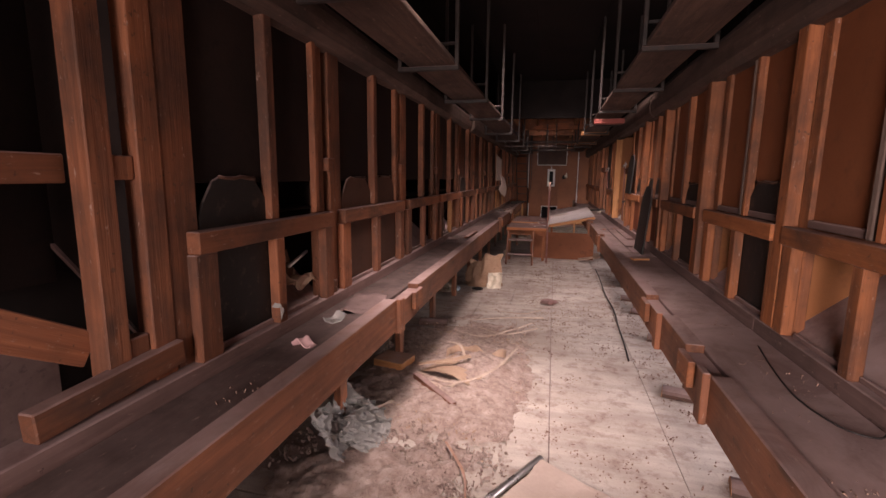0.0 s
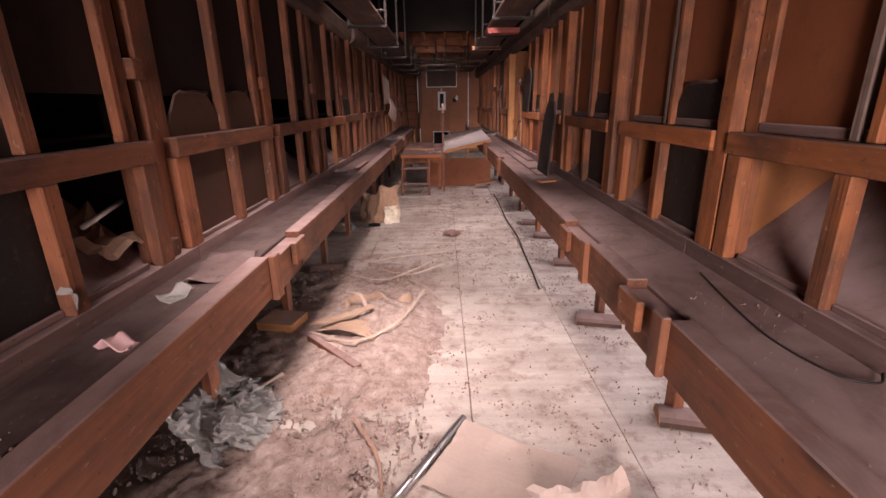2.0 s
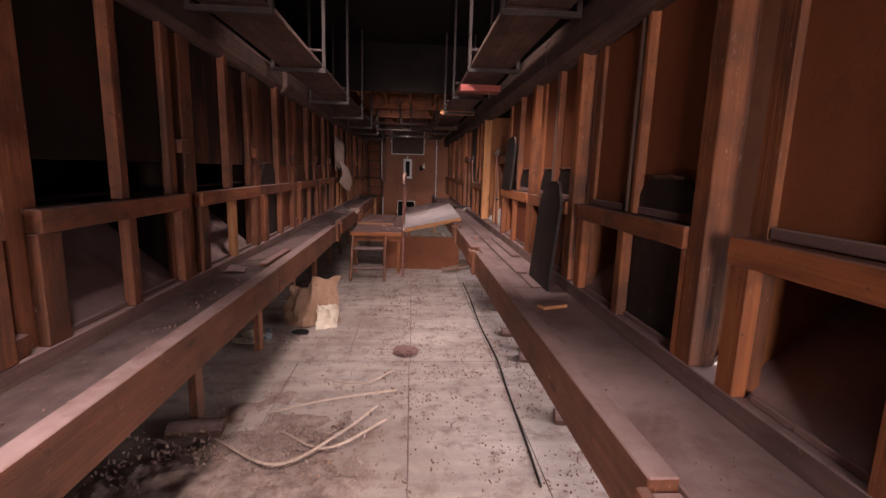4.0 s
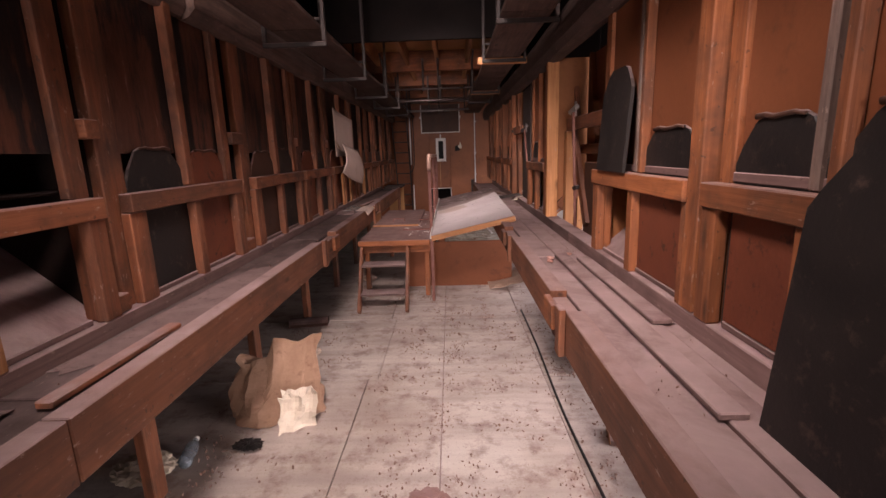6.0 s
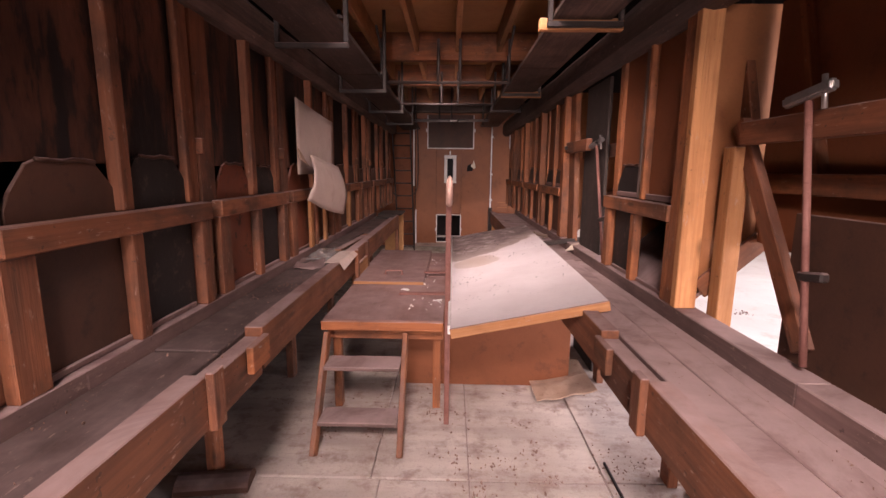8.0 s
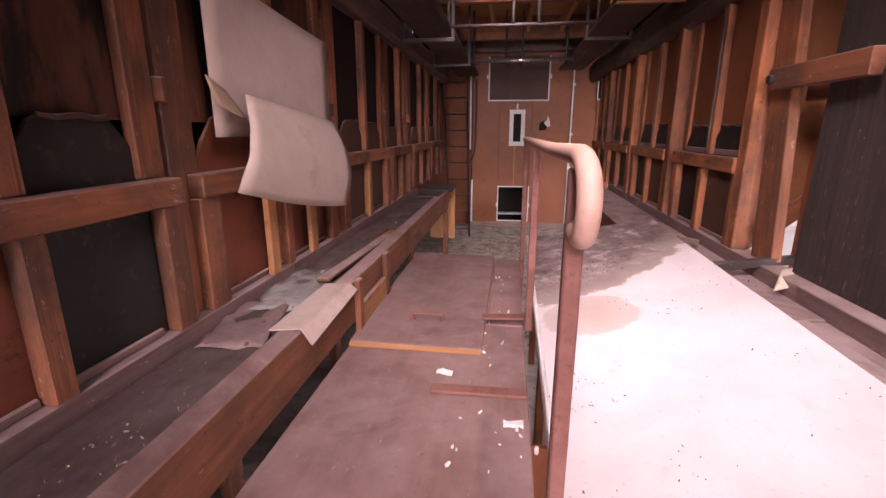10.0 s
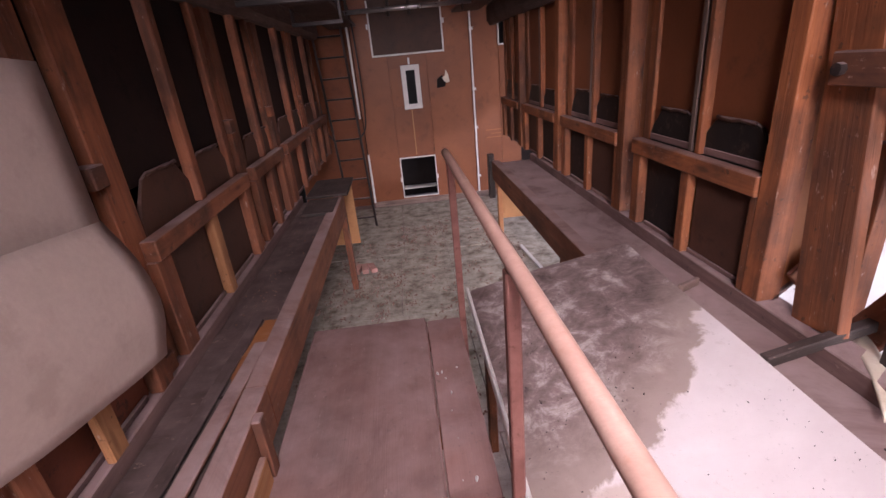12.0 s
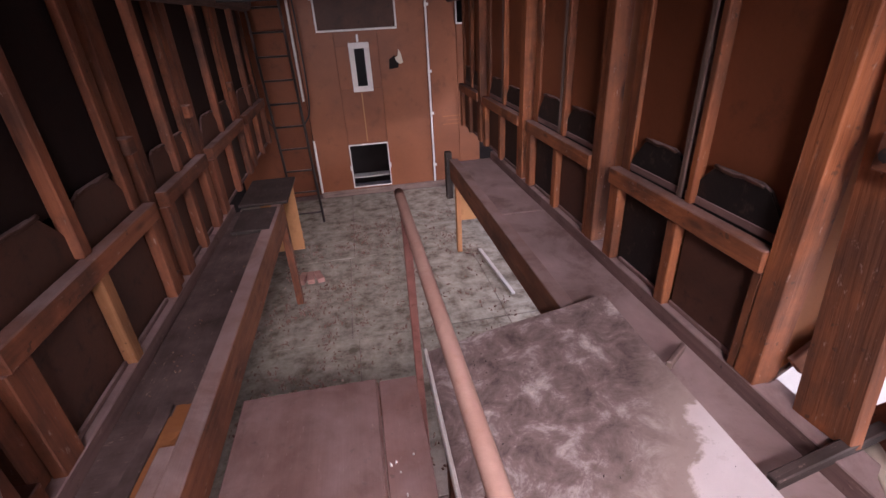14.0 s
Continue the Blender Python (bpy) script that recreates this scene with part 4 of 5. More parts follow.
part("bolt", tube_bm([(1.035, 10.13, 1.745), (1.06, 10.13, 1.745)], 0.018, 8), M_STEEL, bra, "black bolt head")
cp = thing("knotty_post", (1.1, 8.0, 0.93), "tall pale knotty fir post beside the open bay", "post")
board("post", cp, M_PALE, 1.055, 1.15, 8.0, 8.046, 0.93, ZT)

# black board leaning in the open bay, and the bar clamp beside it
lb = thing("dark_board", (1.15, 7.3, 0.93), "large dark brown board leaning in the open bay", "board")
board("panel", lb, M_FLAPBROWN, 1.275, 1.29, 6.93, 7.64, 0.0, 1.4)
tb = part("tall_hatch_board", prism_bm(flap_outline(0.38, 0.49), 0.016), M_FLAP, None, "", Matrix.Translation((1.03, 6.19, 1.39)) @ Matrix.Rotation(radians(4), 4, "Y"))
tagged(tb, "tall black tarred board propped on a stall rail", "hatch board")
lo = part("loose_hatch_board", prism_bm(flap_outline(0.42, 0.64), 0.016), M_FLAP, None, "", Matrix.Translation((0.93, 4.56, 0.868)) @ Matrix.Rotation(radians(5), 4, "Y"))
tagged(lo, "loose black tarred board leaning on the stall, standing on the ledge", "hatch board")


def bar_clamp(loc, turn, lean):
    m = Matrix.Translation(loc) @ Matrix.Rotation(radians(turn), 4, "Z") @ Matrix.Rotation(radians(lean), 4, "X")
    c = thing("bar_clamp", loc, "rusty bar clamp with a bright steel head", "clamp", "bar clamps leaning in the bays")
    part("bar", tube_bm([(0, 0, 0), (0, 0, 0.82)], 0.011, 8), M_RUST, c, "", m, True)
    bm = bmesh.new()
    bmesh.ops.create_cube(bm, size=1, matrix=Matrix.Diagonal((0.03, 0.2, 0.035, 1)))
    bmesh.ops.bevel(bm, geom=list(bm.edges), offset=0.008, segments=2, affect="EDGES")
    part("head", bm, M_SHINY, c, "bright steel clamp head", m @ Matrix.Translation((0, 0, 0.84)))
    bm = bmesh.new()
    bmesh.ops.create_cube(bm, size=1, matrix=Matrix.Diagonal((0.028, 0.1, 0.03, 1)))
    bmesh.ops.bevel(bm, geom=list(bm.edges), offset=0.006, segments=1, affect="EDGES")
    part("jaw", bm, M_STEEL, c, "", m @ Matrix.Translation((0, -0.03, 0.28)))
    part("screw", tube_bm([(0, -0.06, 0.78), (0, -0.06, 0.88)], 0.008, 8), M_SHINY, c, "", m, True)


lbr = thing("leaning_brace", (1.26, 7.5, 0.93), "worn timber brace leaning across the open bay", "brace")
strut("timber", lbr, M_STUD_L, (1.262, 7.5, 0.93), (1.262, 8.0, 1.75), 0.04, 0.075)
strut("timber", lbr, M_STUD_L, (1.31, 8.0, 1.7), (1.31, 8.16, 2.2), 0.04, 0.075)
bar_clamp((1.13, 7.33, 0.95), 0, -9)
bar_clamp((1.12, 9.2, 0.93), 10, -14)

# ---------------------------------------------------------------- platform, steps, handrail
PT = 0.65
plat = thing("platform", (-0.4, 9.7, 0.0), "raised plywood platform coated in reddish dust", "platform")
board("deck_sheet", plat, M_PLATFORM, -0.73, 0.0, 8.6, 9.76, PT - 0.025, PT)
board("deck_sheet", plat, M_PLATFORM, -0.73, -0.165, 9.764, 10.9, PT - 0.025, PT - 0.002)
board("deck_sheet", plat, M_PLATFORM, -0.162, 0.0, 9.764, 10.9, PT - 0.026, PT - 0.001)
board("front_edge", plat, M_STUD, -0.73, 0.0, 8.56, 8.598, PT - 0.055, PT + 0.001, "raw orange front edge")
for y in (8.68, 9.42, 10.2, 10.84):
    board("joist", plat, M_STUD, -0.725, -0.005, y, y + 0.045, PT - 0.15, PT - 0.027)
for x in (-0.71, -0.07):
    for y in (8.75, 10.7):
        board("leg", plat, M_STUD, x, x + 0.05, y, y + 0.06, 0.0, PT - 0.151)
HZ = PT + 0.026
lid = thing("plywood_sheet", (-0.45, 10.1, PT), "dusty plywood sheet with a pale sawn edge on the platform", "sheet")
board("lid_sheet", lid, M_PLATFORM, -0.725, -0.172, 9.462, 10.895, PT + 0.002, HZ)
board("sheet_edge", lid, M_PALE, -0.725, -0.172, 9.456, 9.46, PT + 0.002, HZ - 0.002, "pale sawn front edge")
hd = thing("pull_handle", (-0.437, 9.71, HZ), "small rusty steel pull handle screwed to the lid", "handle")
part("grip", tube_bm(curve_pts([(-0.505, 9.71, HZ), (-0.504, 9.71, HZ + 0.026), (-0.49, 9.71, HZ + 0.033), (-0.384, 9.715, HZ + 0.033), (-0.37, 9.716, HZ + 0.026), (-0.369, 9.716, HZ)], 4), 0.006, 8), M_RUST, hd, "", None, True)
for x in (-0.505, -0.369):
    part("foot", tube_bm([(x, 9.712, HZ), (x, 9.712, HZ + 0.005)], 0.014, 10), M_RUST, hd)
for y, x0, x1, tz, z in ((9.16, -0.33, -0.005, 1, PT + 0.002), (9.76, -0.19, 0.0, 6, HZ + 0.002)):
    fb = thing("flat_bar", (-0.12, y, PT), "flat rusty bar lying on the platform at a post", "bar", "flat bars at the handrail")
    board("bar", fb, M_RUST, x0, x1, y, y + 0.05, z, z + 0.012, tilt=(0, 0, tz))
for x, y in ((-0.3, 9.3), (-0.05, 9.02)):
    sc = part("white_scrap", drop(rumpled_bm(0.06, 0.035, 6, 4, 0.012, 20, int(-x * 100), 0.002)), M_TRIM, None, "", Matrix.Translation((x, y, PT + 0.001)))
    tagged(sc, "small crumpled white scrap lying on the platform", "scrap")

steps = thing("step_ladder", (-0.5, 8.4, 0.0), "short wooden steps leading up to the platform", "steps")
for x in (-0.69, -0.225):
    strut("stringer", steps, M_STUD, (x, 8.2, 0.012), (x, 8.56, PT - 0.07), 0.03, 0.075)
for z, y in ((0.17, 8.31), (0.42, 8.46)):
    board("tread", steps, M_DECK, -0.673, -0.242, y - 0.08, y + 0.09, z, z + 0.024)

pb = thing("leaning_plywood", (0.1, 9.2, 0.0), "dark brown plywood sheet standing under the platform", "board")
board("sheet", pb, M_PLY, -0.3, 0.9, 9.1, 9.118, 0.0, 0.52)
pb2 = thing("insulation_scrap", (0.62, 9.2, 0.0), "crumpled cream insulation sheet on the floor", "insulation")
part("sheet", drop(rumpled_bm(0.4, 0.5, 14, 14, 0.015, 5, 4, 0.008, 0.05)), M_PAPER, pb2, "", Matrix.Translation((0.82, 9.05, 0.06)) @ Matrix.Rotation(radians(-12), 4, "Y"))

# the large stained sheet, tilted up onto the ledge
sh = thing("stained_sheet", (0.42, 9.5, 0.7), "large white-painted sheet with a dark damp stain, tilted onto the ledge", "sheet")
NL, NR, FL, FR = Vector((0.04, 8.15, 0.758)), Vector((0.8, 8.11, 0.928)), Vector((0.055, 10.83, 0.83)), Vector((0.828, 10.834, 0.975))
bm = bmesh.new()
gr = []
for j in range(25):
    row = []
    for i in range(9):
        u, v = i / 8, j / 24
        p = NL.lerp(NR, u).lerp(FL.lerp(FR, u), v)
        p.z += 0.006 * noise.noise(Vector((u * 3, v * 5, 1.7))) + 0.03 * (v - 0.85) * (v > 0.85) * u
        row.append(bm.verts.new(p))
    gr.append(row)
for j in range(24):
    for i in range(8):
        bm.faces.new((gr[j][i], gr[j][i + 1], gr[j + 1][i + 1], gr[j + 1][i]))
thicken(bm, 0.03)
part("panel", bm, M_PLATE, sh)
strut("edge_strip", sh, M_PALE, NL + Vector((0.0, -0.014, -0.018)), NR + Vector((0, -0.014, -0.018)), 0.016, 0.05, "raw pale front edge strip")
strut("edge_strip", sh, M_TRIM, NL + Vector((-0.008, 0.0, -0.004)), FL + Vector((-0.008, 0, -0.004)), 0.014, 0.045)
for v in (0.36, 0.6, 0.92):
    p = NL.lerp(FL, v)
    board("prop", sh, M_STUD, p.x + 0.03, p.x + 0.07, p.y, p.y + 0.06, 0.0, p.z - 0.034)
for v in range(14):
    p = NL.lerp(FL, 0.04 + v * 0.07) + Vector((0.05, 0, 0.008))
    part("nail_head", tube_bm([p - Vector((0, 0, 0.004)), p], 0.005, 8), M_STEEL, sh)
bit = thing("splinter", (1.0, 10.47, 0.89), "thin grey splinter of board on the ledge", "splinter")
strut("stick", bit, M_GREY, (0.84, 10.4, 0.95), (1.0, 10.53, 0.9), 0.02, 0.035)

rail = thing("handrail", (0, 9.7, 0.0), "dusty pink pipe handrail on rust-brown posts", "handrail")
board("post", rail, M_RUST, 0.006, 0.038, 8.553, 8.587, 0.0, 1.464)
board("post", rail, M_RUST, 0.004, 0.036, 9.714, 9.748, PT + 0.001, 1.454)
board("post", rail, M_RUST, 0.003, 0.035, 10.872, 10.906, 0.0, 1.45)
part("top_rail", tube_bm(curve_pts([(0.014, 11.02, 1.466), (0.018, 10.4, 1.468), (0.023, 9.73, 1.47), (0.025, 9.1, 1.473), (0.025, 8.7, 1.48), (0.025, 8.56, 1.481), (0.025, 8.49, 1.46), (0.025, 8.465, 1.415), (0.024, 8.48, 1.372), (0.024, 8.52, 1.358), (0.024, 8.548, 1.366)], 8), 0.0188, 14), M_RAILWOOD, rail, "worn pinkish pipe rail with a curled end", None, True)

# ---------------------------------------------------------------- cardboard draped on a stall
cb = thing("cardboard_sheet", (-1.0, 9.65, 1.14), "large beige cardboard sheet folded over a stall rail", "cardboard")


def bent_sheet(fn, nu, nv, thick):
    bm = bmesh.new()
    g = [[bm.verts.new(fn(i / nu, j / nv)) for i in range(nu + 1)] for j in range(nv + 1)]
    for j in range(nv):
        for i in range(nu):
            bm.faces.new((g[j][i], g[j][i + 1], g[j + 1][i + 1], g[j + 1][i]))
    thicken(bm, thick)
    return bm


part("upper_sheet", bent_sheet(lambda u, v: Vector((-1.035 - 0.008 * math.sin(u * 3), 9.2 + 0.98 * u, 1.5 + (0.52 - 0.07 * u) * v)), 12, 8, 0.006), M_CARD, cb, "", None, True)
part("folded_sheet", bent_sheet(lambda u, v: Vector((-0.975 + 0.05 * math.sin(v * 3.1) + 0.04 * u * (1 - v) + 0.008 * noise.noise(Vector((u * 4, v * 4, 0))), 9.19 + 0.9 * u + 0.1 * v * v * (1 - u) + 0.05 * (0.25 - (v - 0.5) ** 2) * (u - 0.3), 1.32 - 0.18 * u + (0.32 + 0.1 * u) * v - 0.02 * math.sin(u * 3.1) * (1 - v))), 14, 12, 0.006), M_CARD, cb, "", None, True)
part("torn_corner", bent_sheet(lambda u, v: Vector((-1.0 - 0.03 * v, 9.17 + 0.16 * u * (1 - 0.4 * v), 1.6 + 0.09 * v - 0.04 * u)), 5, 4, 0.005), M_PAPER, cb, "", None, True)
for y in (9.5, 9.9):
    ls = thing("raw_stud", (-1.05, y, 0.93), "raw orange stud under the draped cardboard", "stud", "raw studs of the stall")
    board("stud", ls, M_PALE, -1.075, -1.05, y, y + 0.07, 0.93, 1.3)

# ---------------------------------------------------------------- steel ladder at the end wall
ld = thing("steel_ladder", (-0.9, 13.95, 0.0), "tall thin black steel ladder leaning at the end wall", "ladder")
for x0, x1 in ((-0.93, -1.14), (-0.64, -0.785)):
    part("rail", tube_bm([(x0, 14.4, 0.0), (x1, 15.06, 2.62)], 0.014, 8), M_STEEL, ld, "", None, True)
for k in range(11):
    f = (0.12 + 0.235 * k) / 2.62
    y = 14.4 + 0.66 * f
    part("rung", tube_bm([(-0.93 - 0.21 * f, y, 2.62 * f), (-0.64 - 0.145 * f, y, 2.62 * f)], 0.011, 8), M_STEEL, ld, "", None, True)
part("grab_rail", tube_bm(curve_pts([(-0.71, 14.7, 1.05), (-0.62, 14.7, 1.2), (-0.6, 14.75, 1.6), (-0.62, 14.85, 2.3), (-0.66, 14.9, 2.6)], 6), 0.009, 8), M_STEEL, ld, "", None, True)
part("grab_rail", tube_bm(curve_pts([(-1.02, 14.7, 1.05), (-1.1, 14.7, 1.2), (-1.13, 14.75, 1.6), (-1.17, 14.85, 2.3)], 6), 0.009, 8), M_STEEL, ld, "", None, True)

# ---------------------------------------------------------------- loose things on the ledges
lath = thing("wooden_lath", (-0.93, 5.3, 0.875), "splintered brown lath lying on the dusty ledge", "lath")
strut("stick", lath, M_STUD_L, (-0.86, 5.1, 0.888), (-0.85, 5.68, 0.888), 0.05, 0.022)
kr = part("kraft_sheet", drop(rumpled_bm(0.2, 1.3, 8, 26, 0.008, 3, 12, 0.003, 0.02, 0.12)), M_FELT, None, "", Matrix.Translation((-0.89, 6.0, 0.873)) @ Matrix.Rotation(radians(-4), 4, "Z"))
tagged(kr, "long dusty sheet of paper lying on the ledge", "paper")
cf = part("cardboard_strip", bent_sheet(lambda u, v: Vector((-0.83 + 0.13 * u, 9.04 + 0.46 * v + 0.03 * u, 0.907 - 0.09 * max(0.0, u - 0.75) * 2.6 * (1 - 0.5 * v))), 8, 8, 0.004), M_CARD, None, "")
tagged(cf, "beige cardboard strip bent over the ledge edge", "cardboard")
lf = part("plank_edge", drop(rumpled_bm(0.14, 1.5, 8, 30, 0.006, 5, 33, 0.004, 0, 0.1)), M_DECK_L, None, "", Matrix.Translation((-0.98, 9.9, 0.874)))
tagged(lf, "flat dusty strip of felt on the ledge", "felt")
st2 = thing("split_board", (-0.86, 9.95, 0.88), "split reddish board lying along the ledge", "board")
strut("plank", st2, M_BEAM, (-0.86, 9.55, 0.905), (-0.83, 10.5, 0.885), 0.055, 0.018)
strut("plank", st2, M_DECK_L, (-0.93, 9.75, 0.885), (-0.9, 10.7, 0.882), 0.05, 0.014)
pt = part("peeled_patch", drop(rumpled_bm(0.11, 0.4, 6, 14, 0.008, 9, 31, 0.003, 0, 0.3)), M_PLYSIDE, None, "", Matrix.Translation((-0.84, 10.48, 0.876)) @ Matrix.Rotation(radians(-8), 4, "Z"))
tagged(pt, "freshly split orange wood sliver on the dark ledge", "splinter")
for k, (x, y, sx, sy, mt, lab, nm) in enumerate(((-0.9, 1.6, 0.09, 0.05, M_PINK, "small pink foam scrap on the dusty ledge", "foam_scrap"), (-0.93, 1.95, 0.1, 0.07, M_FILM, "small scrap of clear film on the dusty ledge", "film_scrap"),
                                                  (-0.9, 2.25, 0.2, 0.36, M_FELT, "dusty scrap of felt on the ledge", "felt_scrap"), (-1.0, 5.0, 0.14, 0.2, M_FELT, "dusty scrap of felt on the ledge", "felt_scrap"),
                                                  (-0.95, 9.5, 0.24, 0.5, M_FILM, "crumpled clear film on the dusty ledge", "film_scrap"), (-0.96, 9.15, 0.2, 0.4, M_FELT, "dusty scrap of felt on the ledge", "felt_scrap"))):
    o = part(nm, drop(rumpled_bm(sx, sy, 10, 10, 0.02 if sx > 0.12 else 0.04, 9, 40 + k, 0.003)), mt, None, "", Matrix.Translation((x, y, 0.871)) @ Matrix.Rotation(k * 1.1 if sx < 0.15 else 0.2, 4, "Z"), True)
    tagged(o, lab, "scrap")
for k, (x, y) in enumerate(((0.81, 6.68), (0.945, 6.76), (0.79, 6.6))):
    bmx = bmesh.new()
    bmesh.ops.create_icosphere(bmx, subdivisions=2, radius=0.026)
    for v in bmx.verts:
        v.co *= 0.8 + 0.5 * noise.noise(v.co * 30 + Vector((k, 0, 0)))
        v.co.z *= 0.45
    o = part("brick_fragment", drop(bmx), M_BRICK, None, "", Matrix.Translation((x, y, 0.868)))
    tagged(o, "broken pink brick fragment on the dusty ledge", "brick", "brick fragments on the ledge")
for x0, y0, y1, dz in ((0.85, 5.0, 6.74, 0.0), (0.95, 5.6, 6.62, 0.003)):
    lbn = thing("loose_board", (x0, y0, 0.868), "long dusty loose board lying on the ledge", "board", "loose boards on the ledge")
    board("plank", lbn, M_DECK, x0, x0 + 0.075, y0, y1, 0.869 + dz, 0.889 + dz)
ob1 = thing("offcut", (0.85, 4.24, 0.87), "small orange wood offcut on the ledge", "offcut")
board("piece", ob1, M_PALE, 0.79, 0.94, 4.21, 4.27, 0.869, 0.887, tilt=(0, 0, 20))
wl = part("wire_loop", tube_bm(curve_pts([(0.98, 2.1, 0.874), (0.93, 1.85, 0.876), (0.9, 1.6, 0.874), (0.93, 1.42, 0.876), (1.0, 1.38, 0.874), (1.05, 1.42, 0.874)], 8), 0.003, 6), M_CABLE, None, "", None, True)
tagged(wl, "thin black wire curled on the dusty ledge", "wire")
db = thing("charred_bar", (1.2, 9.45, 0.93), "dark charred timber lying across the ledge at the open bay", "board")
strut("timber", db, M_BLACKWOOD, (0.86, 9.97, 0.915), (1.26, 10.02, 0.955), 0.035, 0.04)
wb = thing("white_board", (1.1, 9.85, 0.9), "curled pale board lying on the ledge at the open bay", "board")
part("sheet", bent_sheet(lambda u, v: Vector((0.98 + 0.2 * u + 0.1 * v, 9.7 + 0.3 * u + 0.06 * v, 0.895 + 0.03 * math.sin(u * 3))), 8, 6, 0.008), M_FOAM, wb, "", None, True)
# a lath and a rod stuck in the dark stalls
lt = thing("wooden_lath", (-1.1, 8.1, 1.15), "pale lath wedged across a stall opening", "lath")
strut("stick", lt, M_PALE, (-1.1, 7.98, 1.06), (-1.12, 8.36, 1.24), 0.02, 0.012)
rd = thing("white_rod", (-1.2, 2.0, 1.2), "thin white rod lying in an open stall", "rod")
part("rod", tube_bm([(-1.12, 1.86, 1.15), (-1.22, 2.22, 1.17)], 0.009, 8), M_TRIM, rd, "", None, True)
for k, (x, y, z, sx, sy, mt, lab) in enumerate(((-1.26, 2.05, 1.02, 0.24, 0.3, M_PAPER, "crumpled brown paper in an open stall"), (-1.1, 1.72, 0.932, 0.06, 0.1, M_FILM, "scrap of clear film hanging in a stall"))):
    o = part("stall_litter", drop(rumpled_bm(sx, sy, 10, 10, 0.1, 7, 70 + k, 0.003)), mt, None, "", Matrix.Translation((x, y, z)) @ Matrix.Rotation(radians(30), 4, "Y"))
    tagged(o, lab, "litter")

# ---------------------------------------------------------------- floor sheets and what lies on them
sheets_y = [-3.0, -0.6, 1.75, 3.9, 5.55, 6.9, 8.05, 9.6, 10.75, 12.1, 13.4, 15.2]
rngf = random.Random(5)
for a, b in zip(sheets_y, sheets_y[1:]):
    xs = [-1.7, -0.31 + rngf.uniform(-0.06, 0.02), 0.14 + rngf.uniform(0, 0.02), 0.83, 1.75] if a > 5 else [-1.7, -0.75, 0.135, 0.84, 1.75]
    for x0, x1 in zip(xs, xs[1:]):
        z = rngf.uniform(-0.003, 0.004)
        board("floor_sheet", floor, M_FLOOR, x0 + 0.003, x1 - 0.003, a + 0.003, b - 0.003, -0.011, z)

# mound of sawdust and chips
bm = bmesh.new()
nx, ny = 150, 260
g = []
for j in range(ny + 1):
    row = []
    for i in range(nx + 1):
        u, v = i / nx, j / ny
        x, y = -1.65 + 1.95 * u, 1.4 + 3.7 * v
        ex = 1 - ((x + 0.78) / 0.72) ** 2 - ((y - 3.1) / 1.7) ** 2 + 1.05 * noise.noise(Vector((x * 2.3, y * 2.3, 4))) + 0.5 * noise.noise(Vector((x * 8, y * 8, 14)))
        heap = 0.1 * math.exp(-((x + 0.4) ** 2 / 0.09 + (y - 3.4) ** 2 / 0.2))
        n = 0.5 + 0.5 * noise.noise(Vector((x * 14, y * 14, 0)))
        n2 = 0.5 + 0.5 * noise.noise(Vector((x * 55, y * 55, 9)))
        z = max(0.0, min(1.0, ex * 1.3)) * (0.006 + 0.026 * n + 0.034 * n2) + heap * (0.75 + 0.5 * n) * (ex > -0.4)
        row.append(bm.verts.new((x, y, z - 0.002 + (0 if ex > 0 else -0.012))))
    g.append(row)
for j in range(ny):
    for i in range(nx):
        bm.faces.new((g[j][i], g[j][i + 1], g[j + 1][i + 1], g[j + 1][i]))
pile = part("sawdust_pile", bm, M_SAWDUST, None, "", None, True)
tagged(pile, "low heap of sawdust and wood chips on the floor", "sawdust", kind="stuff")


def crumbs(name, n, box, smin, smax, material, seed, label, zf=lambda x, y: 0.003):
    """droppings and chips, many small lumps in clusters"""
    rng = random.Random(seed)
    verts, faces = [], []
    base = bmesh.new()
    bmesh.ops.create_icosphere(base, subdivisions=1, radius=1.0)
    bv = [v.co.copy() for v in base.verts]
    bf = [[v.index for v in f.verts] for f in base.faces]
    base.free()
    hubs = [(rng.uniform(box[0], box[1]), rng.uniform(box[2], box[3])) for _ in range(max(4, n // 14))]
    for _ in range(n):
        hx, hy = rng.choice(hubs)
        x, y = hx + rng.gauss(0, 0.05), hy + rng.gauss(0, 0.05)
        if rng.random() < 0.14:
            x, y = rng.uniform(box[0], box[1]), rng.uniform(box[2], box[3])
        s = rng.uniform(smin, smax)
        rot = Euler((rng.random() * 6, rng.random() * 6, rng.random() * 6)).to_matrix() @ Matrix.Diagonal((s * rng.uniform(0.8, 2.6), s, s * 0.55))
        o = len(verts)
        z = zf(x, y)
        verts += [tuple(rot @ (p * rng.uniform(0.75, 1.2)) + Vector((x, y, z + s * 0.3))) for p in bv]
        faces += [[o + q for q in f] for f in bf]
    me = bpy.data.meshes.new(name)
    me.from_pydata(verts, [], faces)
    ob = link_mesh(name, me, material, None, Matrix.Identity(4))
    return tagged(ob, label, "litter", kind="stuff")


